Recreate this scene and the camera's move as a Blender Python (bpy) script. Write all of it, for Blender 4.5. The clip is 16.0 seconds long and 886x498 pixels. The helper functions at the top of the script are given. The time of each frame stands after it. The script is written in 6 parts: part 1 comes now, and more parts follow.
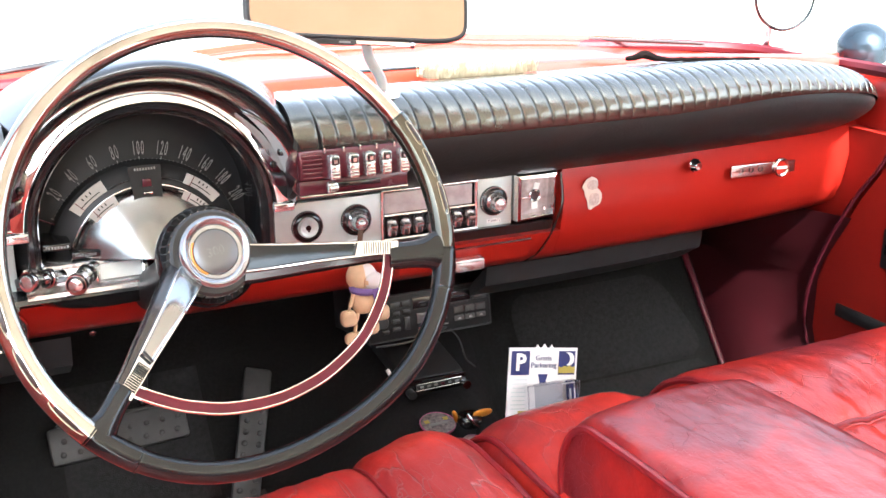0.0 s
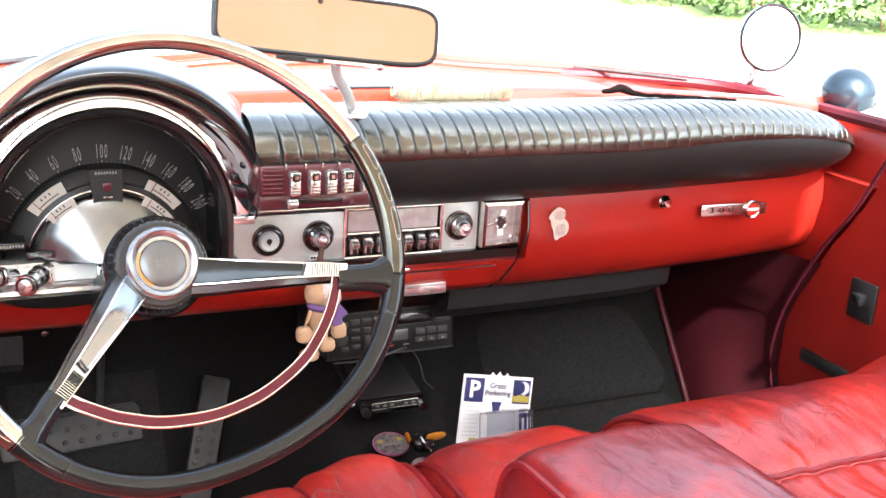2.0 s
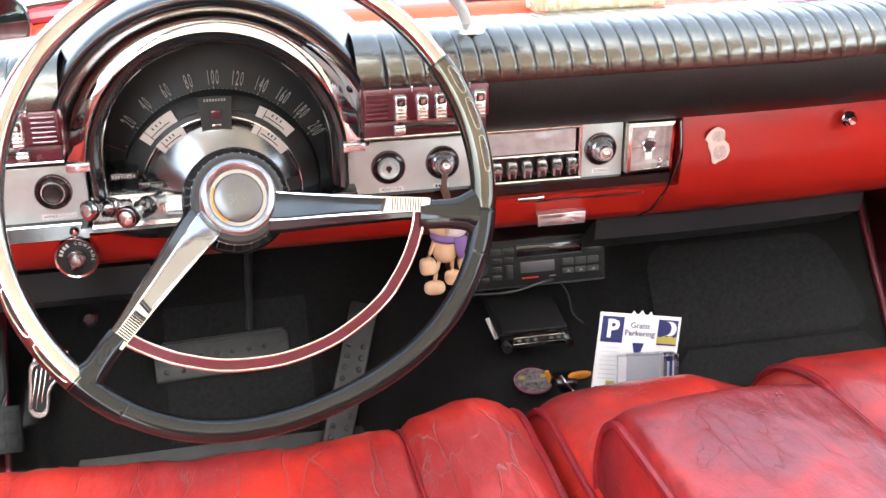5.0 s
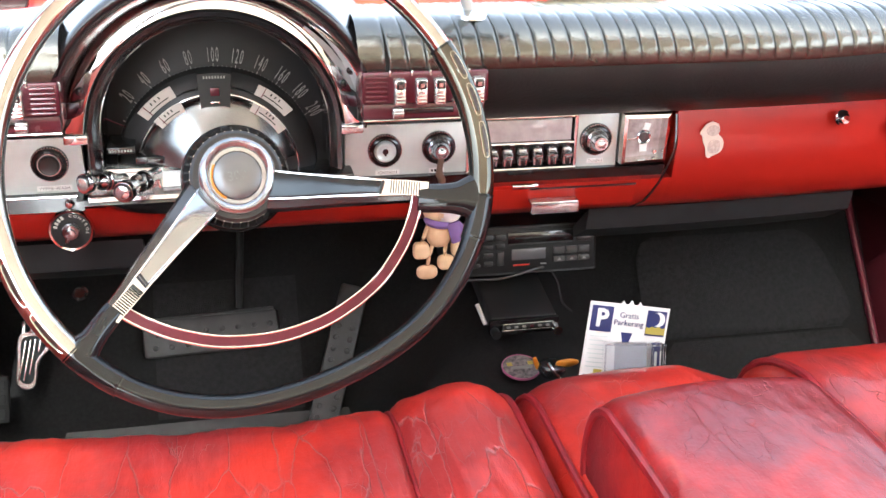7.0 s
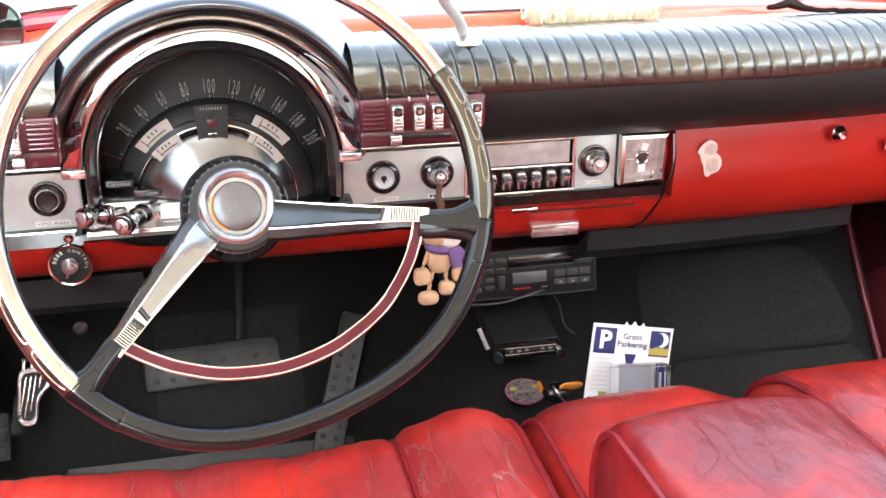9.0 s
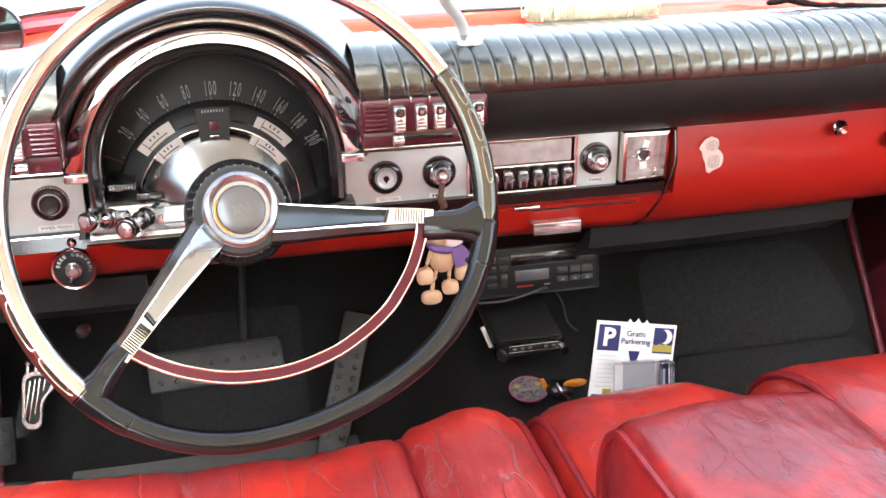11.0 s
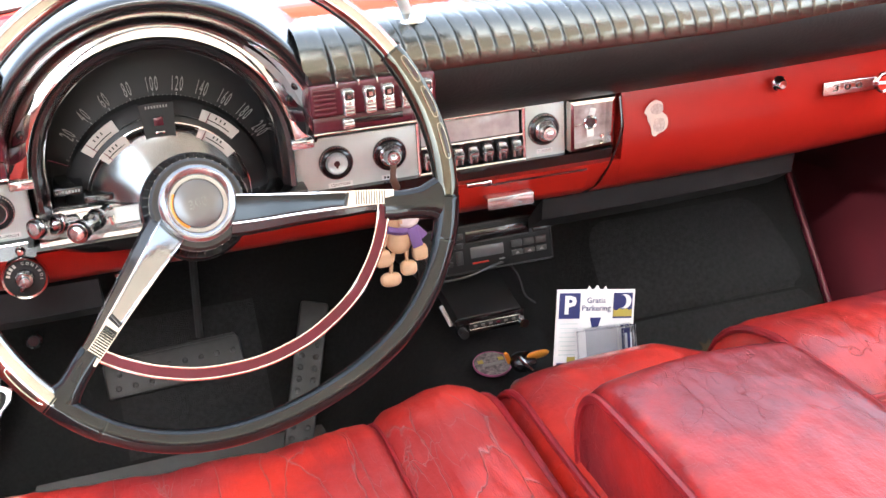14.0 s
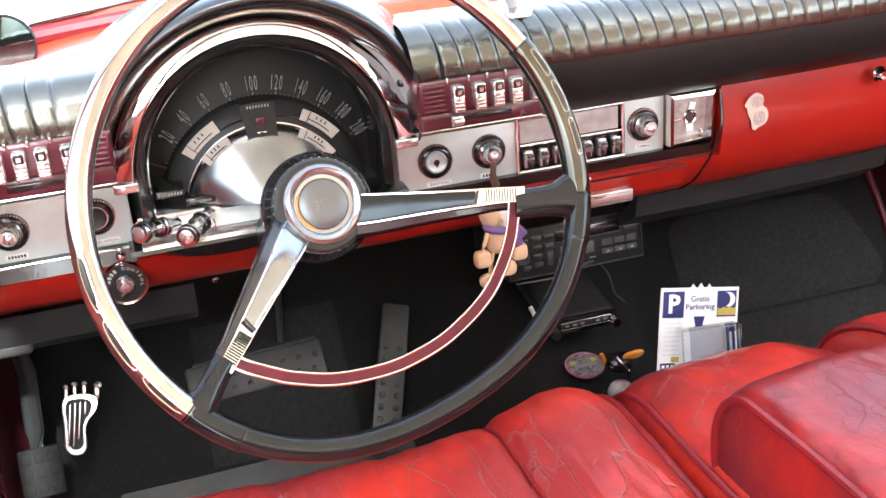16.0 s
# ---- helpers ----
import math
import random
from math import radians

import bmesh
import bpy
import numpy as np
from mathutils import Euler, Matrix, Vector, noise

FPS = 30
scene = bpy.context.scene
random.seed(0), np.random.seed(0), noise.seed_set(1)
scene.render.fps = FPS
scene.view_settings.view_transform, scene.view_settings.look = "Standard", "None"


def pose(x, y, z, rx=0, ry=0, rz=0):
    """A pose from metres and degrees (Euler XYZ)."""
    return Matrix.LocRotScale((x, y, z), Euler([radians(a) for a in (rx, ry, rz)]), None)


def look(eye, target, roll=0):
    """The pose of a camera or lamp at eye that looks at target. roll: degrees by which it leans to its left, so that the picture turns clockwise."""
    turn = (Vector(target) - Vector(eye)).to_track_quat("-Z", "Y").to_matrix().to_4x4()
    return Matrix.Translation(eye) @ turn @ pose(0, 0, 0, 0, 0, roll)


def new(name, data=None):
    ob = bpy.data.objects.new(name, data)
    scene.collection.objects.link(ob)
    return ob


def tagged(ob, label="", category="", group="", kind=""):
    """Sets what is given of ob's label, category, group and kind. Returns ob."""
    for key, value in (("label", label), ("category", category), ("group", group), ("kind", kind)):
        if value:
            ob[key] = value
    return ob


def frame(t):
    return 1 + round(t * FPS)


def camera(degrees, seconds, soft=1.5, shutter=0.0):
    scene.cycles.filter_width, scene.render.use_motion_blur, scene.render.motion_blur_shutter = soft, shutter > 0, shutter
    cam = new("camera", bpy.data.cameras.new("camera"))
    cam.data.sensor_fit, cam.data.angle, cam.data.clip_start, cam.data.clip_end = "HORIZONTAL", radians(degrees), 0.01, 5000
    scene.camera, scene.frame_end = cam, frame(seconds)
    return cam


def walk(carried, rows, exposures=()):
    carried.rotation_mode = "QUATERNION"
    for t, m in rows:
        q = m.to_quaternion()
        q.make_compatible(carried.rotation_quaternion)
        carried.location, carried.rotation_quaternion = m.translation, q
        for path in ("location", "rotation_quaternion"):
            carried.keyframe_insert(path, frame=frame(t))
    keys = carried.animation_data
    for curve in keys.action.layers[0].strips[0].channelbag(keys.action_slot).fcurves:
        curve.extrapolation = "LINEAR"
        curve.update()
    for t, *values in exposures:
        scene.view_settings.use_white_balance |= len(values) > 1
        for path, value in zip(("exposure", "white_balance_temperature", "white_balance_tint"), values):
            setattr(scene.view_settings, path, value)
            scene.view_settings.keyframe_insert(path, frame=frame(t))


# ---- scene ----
cam = camera(44.8, 16.0)
METRES, TILT, LEAN, TURN = 0.45, -18.0, 0.0, -25.5
ROWS = [
    (0.0, 0.0, 0.0, 0.0, 0.0, 0.0, -0.0),
    (0.5, 0.0009, 0.0, -0.0001, -0.1, 0.14, 0.11),
    (1.0, 0.0017, 0.0007, -0.0006, -0.21, -0.01, -0.74),
    (1.5, 0.0038, 0.003, -0.0036, 0.68, -0.24, -1.16),
    (2.0, 0.0971, 0.0044, 0.0399, -0.14, 0.51, -3.68),
    (2.5, 0.2148, 0.0364, 0.0327, 3.46, -0.32, -1.88),
    (3.0, 0.3209, 0.1554, 0.0237, 10.34, -2.96, -2.62),
    (3.5, 0.4036, 0.2167, 0.0452, 13.15, -2.92, 0.44),
    (4.0, 0.4042, 0.2516, 0.0732, 13.37, -3.62, 0.03),
    (4.2, 0.4, 0.2622, 0.0962, 13.3, -5.29, -1.25),
    (6.3, 0.3755, 0.2282, 0.1022, 12.8, -5.1, -4.55),
    (6.5, 0.3782, 0.2287, 0.102, 12.47, -5.2, -4.88),
    (7.0, 0.3722, 0.2293, 0.101, 12.65, -5.86, -5.33),
    (7.5, 0.3721, 0.2324, 0.0956, 12.21, -6.23, -5.63),
    (8.0, 0.3706, 0.226, 0.1109, 11.92, -5.36, -4.59),
    (8.2, 0.3642, 0.2324, 0.0971, 12.05, -4.78, -4.42),
    (10.3, 0.3585, 0.2352, 0.1138, 12.46, -4.46, -3.36),
    (10.5, 0.3526, 0.2338, 0.1152, 12.23, -4.66, -3.55),
    (11.0, 0.3479, 0.2322, 0.1139, 12.19, -4.82, -3.28),
    (11.5, 0.3459, 0.2344, 0.1104, 12.08, -5.04, -3.55),
    (12.0, 0.3442, 0.2348, 0.1107, 11.92, -5.13, -3.84),
    (12.5, 0.3444, 0.2341, 0.1106, 11.75, -5.25, -3.87),
    (13.0, 0.3447, 0.2357, 0.1067, 11.06, -5.4, -3.14),
    (13.5, 0.3299, 0.2338, 0.099, 10.11, -5.56, -2.01),
    (14.0, 0.2955, 0.2265, 0.0981, 8.4, -5.51, 0.63),
    (14.5, 0.2466, 0.2262, 0.1381, 7.17, -5.26, -0.22),
    (15.0, 0.1825, 0.267, 0.1541, 8.7, -5.08, 0.63),
    (15.5, 0.1431, 0.2739, 0.1486, 9.55, -5.18, 0.64),
    (16.0, 0.0656, 0.2524, 0.0936, 8.89, -5.45, 1.44),
]
BASE = pose(-0.583, -1.165, 1.172, TILT, LEAN, TURN)
walk(cam, [(t, BASE @ pose(METRES * x, METRES * y, METRES * z, 90 + pitch, roll, yaw)) for t, x, y, z, yaw, pitch, roll in ROWS], [(0.0, 3.32, 5930, 4.0)])

# ---- light ----
world = bpy.data.worlds.new("sky")
scene.world = world
world.use_nodes = True
wn = world.node_tree
sky = wn.nodes.new("ShaderNodeTexSky")
sky.sky_type, sky.sun_disc = "NISHITA", False
sky.air_density, sky.dust_density, sky.ozone_density = 0.8, 5.0, 0.6
sky.sun_elevation, sky.sun_rotation = radians(47), radians(178)
haze = wn.nodes.new("ShaderNodeHueSaturation")
haze.inputs["Saturation"].default_value = 0.5
wn.links.new(sky.outputs[0], haze.inputs["Color"])
wn.links.new(haze.outputs[0], wn.nodes["Background"].inputs[0])
wn.nodes["Background"].inputs[1].default_value = 0.15
sun_data = bpy.data.lights.new("sun", "SUN")
sun_data.energy, sun_data.angle, sun_data.color = 3.0, radians(3), (1.0, 0.95, 0.87)
sun = new("sun", sun_data)
sun.matrix_world = look((0.15, -4.2, 4.6), (0, 0, 0))


# ---- materials ----
def nodes_of(name):
    m = bpy.data.materials.new(name)
    m.use_nodes = True
    nt = m.node_tree
    return m, nt, nt.nodes["Principled BSDF"]


def mixed(nt, fac, a, b):
    n = nt.nodes.new("ShaderNodeMix")
    n.data_type = "RGBA"
    nt.links.new(fac, n.inputs[0])
    for slot, v in ((6, a), (7, b)):
        if isinstance(v, tuple):
            n.inputs[slot].default_value = (*v, 1)
        else:
            nt.links.new(v, n.inputs[slot])
    return n.outputs[2]


def noise_of(nt, scale, detail=4, stretch=(1, 1, 1), rough=0.55):
    tc = nt.nodes.new("ShaderNodeTexCoord")
    mp = nt.nodes.new("ShaderNodeMapping")
    mp.inputs["Scale"].default_value = stretch
    nz = nt.nodes.new("ShaderNodeTexNoise")
    nz.inputs["Scale"].default_value, nz.inputs["Detail"].default_value, nz.inputs["Roughness"].default_value = scale, detail, rough
    nt.links.new(tc.outputs["Object"], mp.inputs[0])
    nt.links.new(mp.outputs[0], nz.inputs["Vector"])
    return nz.outputs["Fac"]


def ramp(nt, fac, lo, hi):
    r = nt.nodes.new("ShaderNodeMapRange")
    r.inputs[1].default_value, r.inputs[2].default_value = lo, hi
    nt.links.new(fac, r.inputs[0])
    return r.outputs[0]


def bumped(nt, bsdf, height, strength, distance):
    b = nt.nodes.new("ShaderNodeBump")
    b.inputs["Strength"].default_value, b.inputs["Distance"].default_value = strength, distance
    nt.links.new(height, b.inputs["Height"])
    old = bsdf.inputs["Normal"].links
    if old:
        nt.links.new(old[0].from_socket, b.inputs["Normal"])
    nt.links.new(b.outputs[0], bsdf.inputs["Normal"])
    nt.links.new(b.outputs[0], bsdf.inputs["Coat Normal"])


def surface(name, colour, rough, metal=0.0, other=None, scale=12, grain=400, bump=0.1, depth=0.0005, rough_span=0.12, coat=0.0, spec=0.5, coat_ior=1.5, coat_rough=0.04, tint=None):
    """A surface with broad and fine variation of colour, gloss and relief."""
    m, nt, b = nodes_of(name)
    other = other or tuple(c * 0.75 for c in colour)
    nt.links.new(mixed(nt, ramp(nt, noise_of(nt, scale), 0.35, 0.7), colour, other), b.inputs["Base Color"])
    r = nt.nodes.new("ShaderNodeMapRange")
    r.inputs[3].default_value, r.inputs[4].default_value = max(rough - rough_span / 2, 0.02), rough + rough_span / 2
    nt.links.new(noise_of(nt, scale * 3, 6), r.inputs[0])
    nt.links.new(r.outputs[0], b.inputs["Roughness"])
    b.inputs["Metallic"].default_value = metal
    b.inputs["Specular IOR Level"].default_value = spec
    if tint:
        b.inputs["Specular Tint"].default_value = (*tint, 1)
    if coat:
        b.inputs["Coat Weight"].default_value, b.inputs["Coat Roughness"].default_value, b.inputs["Coat IOR"].default_value = coat, coat_rough, coat_ior
    if bump:
        bumped(nt, b, noise_of(nt, grain, 3), bump, depth)
    return m


def leather(name, colour, worn, dull, crease_dir, rough=0.36, crack=0.016, big=13, line=(0.32, 0.13, 0.11), depth=0.4, gate=0.46, swirl=0.15, coat=0.42):
    """Old leather: fine grain, broken creases rubbed pale, darker and duller patches."""
    m, nt, b = nodes_of(name)
    tc = nt.nodes.new("ShaderNodeTexCoord")
    mp = nt.nodes.new("ShaderNodeMapping")
    mp.inputs["Scale"].default_value = crease_dir
    nt.links.new(tc.outputs["Object"], mp.inputs[0])
    warp = nt.nodes.new("ShaderNodeTexNoise")
    warp.inputs["Scale"].default_value, warp.inputs["Detail"].default_value = 10, 4
    nt.links.new(mp.outputs[0], warp.inputs["Vector"])
    add = nt.nodes.new("ShaderNodeVectorMath")
    add.operation = "MULTIPLY_ADD"
    add.inputs[1].default_value = (swirl, swirl, swirl)
    nt.links.new(warp.outputs["Color"], add.inputs[0])
    nt.links.new(mp.outputs[0], add.inputs[2])
    lines = []
    for sc, width, lo, hi, seed in ((big, crack, gate, gate + 0.14, 5), (big * 3, crack * 1.3, 0.53, 0.68, 9)):
        v = nt.nodes.new("ShaderNodeTexVoronoi")
        v.feature = "DISTANCE_TO_EDGE"
        v.inputs["Scale"].default_value = sc
        nt.links.new(add.outputs[0], v.inputs["Vector"])
        r = nt.nodes.new("ShaderNodeMapRange")
        r.inputs[2].default_value, r.inputs[3].default_value, r.inputs[4].default_value = width, 1.0, 0.0
        nt.links.new(v.outputs["Distance"], r.inputs[0])
        mul = nt.nodes.new("ShaderNodeMath")
        mul.operation = "MULTIPLY"
        nt.links.new(r.outputs[0], mul.inputs[0])
        nt.links.new(ramp(nt, noise_of(nt, seed, 3), lo, hi), mul.inputs[1])
        lines.append(mul.outputs[0])
    top = lines[0]
    for other in lines[1:]:
        mx = nt.nodes.new("ShaderNodeMath")
        mx.operation = "MAXIMUM"
        nt.links.new(top, mx.inputs[0])
        nt.links.new(other, mx.inputs[1])
        top = mx.outputs[0]
    half = nt.nodes.new("ShaderNodeMath")
    half.operation = "MULTIPLY"
    half.inputs[1].default_value = depth
    nt.links.new(top, half.inputs[0])
    base = mixed(nt, ramp(nt, noise_of(nt, 4.5, 6, rough=0.62), 0.43, 0.59), colour, worn)
    base = mixed(nt, ramp(nt, noise_of(nt, 10, 6, rough=0.65), 0.52, 0.78), base, dull)
    nt.links.new(mixed(nt, half.outputs[0], base, line), b.inputs["Base Color"])
    r = nt.nodes.new("ShaderNodeMapRange")
    r.inputs[3].default_value, r.inputs[4].default_value = rough - 0.12, rough + 0.16
    nt.links.new(noise_of(nt, 12, 6), r.inputs[0])
    nt.links.new(r.outputs[0], b.inputs["Roughness"])
    b.inputs["Specular IOR Level"].default_value = 0.42
    b.inputs["Coat Weight"].default_value, b.inputs["Coat Roughness"].default_value, b.inputs["Coat IOR"].default_value = coat, 0.13, 1.5
    inv = nt.nodes.new("ShaderNodeMath")
    inv.operation = "SUBTRACT"
    inv.inputs[0].default_value = 1.0
    nt.links.new(top, inv.inputs[1])
    bumped(nt, b, inv.outputs[0], 0.6, 0.0014)
    bumped(nt, b, noise_of(nt, 650, 2), 0.25, 0.0003)
    bumped(nt, b, noise_of(nt, 9, 2, tuple(c * 1.2 for c in crease_dir)), 0.7, 0.011)
    bumped(nt, b, noise_of(nt, 45, 4, crease_dir), 0.6, 0.0024)
    bumped(nt, b, noise_of(nt, 240, 3), 0.45, 0.0005)
    return m


RED_PAINT = surface("red_paint", (0.46, 0.022, 0.008), 0.32, coat=0.6, coat_ior=1.5, other=(0.37, 0.017, 0.008), scale=6, bump=0.006, grain=60)
DASH_RED = surface("red_dash_enamel", (0.34, 0.014, 0.008), 0.33, coat=0.25, other=(0.29, 0.011, 0.007), scale=7, bump=0.012, grain=70, spec=0.4)
# Kick panel red with the footwell's shade put into its colour.
KICK_RED_SHADED = surface("kick_panel_red_shaded", (0.034, 0.0032, 0.0055), 0.42, other=(0.027, 0.0028, 0.0046), grain=500, bump=0.2, spec=0.35)
DARK_RED = surface("dark_red_trim", (0.075, 0.006, 0.010), 0.5, other=(0.06, 0.005, 0.008), grain=500, bump=0.2, spec=0.25)
HORN_RED = surface("horn_ring_red", (0.095, 0.006, 0.018), 0.35, scale=60, other=(0.07, 0.005, 0.012), spec=0.3)
MAROON = surface("maroon_plastic", (0.075, 0.010, 0.018), 0.25, coat=0.4)
LEATHER = leather("red_leather", (0.46, 0.024, 0.014), (0.20, 0.016, 0.020), (0.25, 0.036, 0.038), (1.5, 0.7, 1.0), 0.36, 0.010, line=(0.33, 0.14, 0.12), depth=0.45, gate=0.43)
LEATHER_FOLDED = leather("red_leather_folded", (0.58, 0.036, 0.022), (0.32, 0.024, 0.025), (0.38, 0.055, 0.055), (2.6, 0.7, 1.0), 0.36, 0.018, 8.5, (0.27, 0.12, 0.115), 0.66, 0.36, 0.09)
LEATHER_ARM = leather("red_armrest_leather", (0.47, 0.020, 0.012), (0.20, 0.013, 0.017), (0.17, 0.022, 0.028), (1.5, 0.7, 1.0), 0.33, 0.009, line=(0.26, 0.07, 0.06), depth=0.25, gate=0.54, coat=0.3)
LEATHER_SIDE = leather("red_leather_side", (0.40, 0.02, 0.014), (0.30, 0.02, 0.016), (0.33, 0.04, 0.035), (1, 1, 1), 0.45)
DOOR_RED = surface("red_door_vinyl", (0.30, 0.015, 0.010), 0.34, other=(0.24, 0.012, 0.009), scale=8, grain=500, bump=0.12)
PIPING = surface("red_piping", (0.27, 0.013, 0.018), 0.35, other=(0.18, 0.014, 0.02), scale=40)
# Same vinyl as the pleats, reflection cut so the pad's lower face stays dark.
VINYL_SMOOTH = surface("smooth_black_vinyl", (0.0165, 0.0160, 0.0158), 0.42, other=(0.020, 0.0195, 0.019), scale=20, grain=300, bump=0.5, depth=0.001, spec=0.22)
# Yellowish specular tint stands in for the surroundings mirrored in the pleats.
VINYL = surface("black_vinyl", (0.013, 0.0128, 0.0105), 0.25, other=(0.019, 0.0187, 0.0145), scale=20, grain=420, bump=0.6, depth=0.0006, spec=0.9, coat=0.65, coat_ior=1.7, coat_rough=0.2, tint=(1.0, 0.97, 0.78))
BLACK = surface("black_paint", (0.012, 0.012, 0.013), 0.2, coat=0.5, scale=30)
HOOD_BLACK = surface("glossy_black_hood", (0.011, 0.011, 0.012), 0.2, other=(0.015, 0.0148, 0.0145), scale=25, grain=500, bump=0.04, coat=0.5, coat_rough=0.06)
DOME_SILVER = surface("polished_dome", (0.22, 0.23, 0.23), 0.22, metal=1.0, other=(0.19, 0.198, 0.198), scale=12, rough_span=0.05, bump=0)
BLACK_PLASTIC = surface("black_plastic", (0.015, 0.015, 0.0155), 0.4, other=(0.019, 0.019, 0.019), grain=600)
GREY_PANEL = surface("dark_grey_panel", (0.019, 0.020, 0.021), 0.5, other=(0.012, 0.013, 0.014), scale=25)
CARPET = surface("black_carpet", (0.0092, 0.0092, 0.0097), 0.95, other=(0.0155, 0.0154, 0.0152), scale=200, grain=900, bump=0.9, depth=0.003, spec=0.2)
MAT_CARPET = surface("charcoal_mat", (0.0270, 0.0270, 0.0275), 0.95, other=(0.0165, 0.0165, 0.0170), scale=150, grain=700, bump=0.9, depth=0.003, spec=0.2)
RADIO_KEY = surface("charcoal_keys", (0.016, 0.016, 0.0165), 0.4, other=(0.022, 0.022, 0.022), scale=40)
DARK_RUBBER = surface("black_ribbed_rubber", (0.022, 0.022, 0.022), 0.6, other=(0.032, 0.032, 0.031), scale=30)
PEDAL_RUBBER = surface("worn_black_rubber", (0.010, 0.010, 0.010), 0.85, other=(0.014, 0.014, 0.014), scale=30, spec=0.12)
RUBBER = surface("grey_rubber", (0.031, 0.031, 0.030), 0.55, other=(0.048, 0.047, 0.046), scale=30)
CHROME = surface("chrome", (0.80, 0.80, 0.80), 0.07, metal=1.0, other=(0.70, 0.69, 0.67), scale=40, rough_span=0.08, bump=0.02, grain=150)
# One polished metal in two tones: bright and dim reflections put into the colour.
INLAY_LIT = surface("lit_polished_inlay", (0.30, 0.32, 0.325), 0.10, metal=1.0, other=(0.26, 0.275, 0.28), scale=18)
INLAY_DIM = surface("dim_polished_inlay", (0.034, 0.038, 0.041), 0.2, metal=0.9, other=(0.027, 0.030, 0.032), scale=18)
CAP_GREY = surface("grey_horn_centre", (0.14, 0.148, 0.158), 0.36, metal=0.8, other=(0.16, 0.163, 0.168), scale=60)
SPOKE_STEEL = surface("dark_polished_steel", (0.055, 0.062, 0.063), 0.12, metal=0.9, other=(0.038, 0.043, 0.044), scale=18)
SATIN_SILVER = surface("satin_silver", (0.70, 0.70, 0.70), 0.14, metal=0.8, other=(0.56, 0.56, 0.56), scale=80, rough_span=0.16)
CAP_SATIN = surface("satin_horn_cap", (0.34, 0.36, 0.385), 0.17, metal=0.85, other=(0.30, 0.29, 0.285), scale=50)
DULL_CHROME = surface("worn_chrome", (0.62, 0.61, 0.60), 0.2, metal=1.0, scale=60, rough_span=0.2)
ALUMINIUM = surface("silver_painted_panel", (0.56, 0.62, 0.61), 0.34, metal=0.25, other=(0.48, 0.53, 0.52), scale=30, grain=600)
RIM_GREY = surface("slate_grey_rim", (0.009, 0.0115, 0.0130), 0.09, other=(0.0065, 0.008, 0.009), scale=14, spec=0.40, bump=0)
GRIP_SILVER = surface("silver_grey_grip", (0.075, 0.070, 0.056), 0.08, metal=0.9, other=(0.15, 0.14, 0.112), scale=9, bump=0)
SLOT_BROWN = surface("brown_slot", (0.030, 0.018, 0.014), 0.3, scale=40)
RIM_GOLD = surface("champagne_rim", (0.47, 0.46, 0.42), 0.07, metal=0.95, other=(0.27, 0.255, 0.22), scale=10, rough_span=0.06, bump=0)
DIAL_BLACK = surface("dial_black", (0.0160, 0.0160, 0.0165), 0.45, spec=0.2)
DIAL_BAND = surface("dial_dark_grey", (0.024, 0.024, 0.025), 0.42, spec=0.3)
DIAL_WHITE = surface("dial_white", (0.44, 0.42, 0.38), 0.5)
DIAL_GREY = surface("dial_grey", (0.22, 0.22, 0.21), 0.5)
DIAL_FADED = surface("dial_faded_grey", (0.21, 0.21, 0.20), 0.5)
WHITE_CARD = surface("white_card", (0.78, 0.78, 0.77), 0.45)
NAVY = surface("navy_print", (0.015, 0.022, 0.12), 0.4)
YELLOW = surface("yellow_print", (0.42, 0.34, 0.06), 0.45)
ORANGE = surface("orange_plastic", (0.75, 0.28, 0.03), 0.35)
PLUSH = surface("tan_plush", (0.66, 0.45, 0.28), 0.95, other=(0.56, 0.37, 0.22), scale=60, grain=900, bump=0.8, depth=0.002)
PURPLE = surface("purple_felt", (0.17, 0.10, 0.27), 0.9, grain=900, bump=0.6)


def canvas(name, colour, glow):
    """Woven roof cloth that lets part of the sunlight through."""
    m, nt, b = nodes_of(name)
    b.inputs["Base Color"].default_value = (*colour, 1)
    b.inputs["Roughness"].default_value = 0.85
    bumped(nt, b, noise_of(nt, 500, 2), 0.3, 0.0005)
    tr = nt.nodes.new("ShaderNodeBsdfTranslucent")
    nt.links.new(mixed(nt, noise_of(nt, 5), glow, tuple(c * 0.88 for c in glow)), tr.inputs[0])
    mix = nt.nodes.new("ShaderNodeMixShader")
    mix.inputs[0].default_value = 0.165
    nt.links.new(b.outputs[0], mix.inputs[1])
    nt.links.new(tr.outputs[0], mix.inputs[2])
    nt.links.new(mix.outputs[0], nt.nodes["Material Output"].inputs["Surface"])
    return m


CANVAS = canvas("cream_canvas", (0.58, 0.52, 0.42), (0.77, 0.68, 0.54))
GRAVEL = surface("pale_gravel", (0.50, 0.48, 0.44), 0.9, other=(0.40, 0.38, 0.34), scale=2, grain=60, bump=0.6, depth=0.01)
STRAW = surface("straw_brush", (0.50, 0.44, 0.30), 0.8, scale=80)
GRASS = surface("grass_green", (0.13, 0.19, 0.05), 0.8, other=(0.18, 0.23, 0.075), scale=1.5, grain=40, bump=0.8, depth=0.02)
LEAF = surface("leaf_green", (0.085, 0.14, 0.035), 0.6, other=(0.12, 0.175, 0.05), scale=3, grain=40)
GREY_FAR = surface("weathered_grey_board", (0.10, 0.10, 0.105), 0.8, other=(0.13, 0.125, 0.12), scale=6)
SOIL = surface("brown_bank", (0.30, 0.20, 0.11), 0.9, scale=1.0, grain=40)


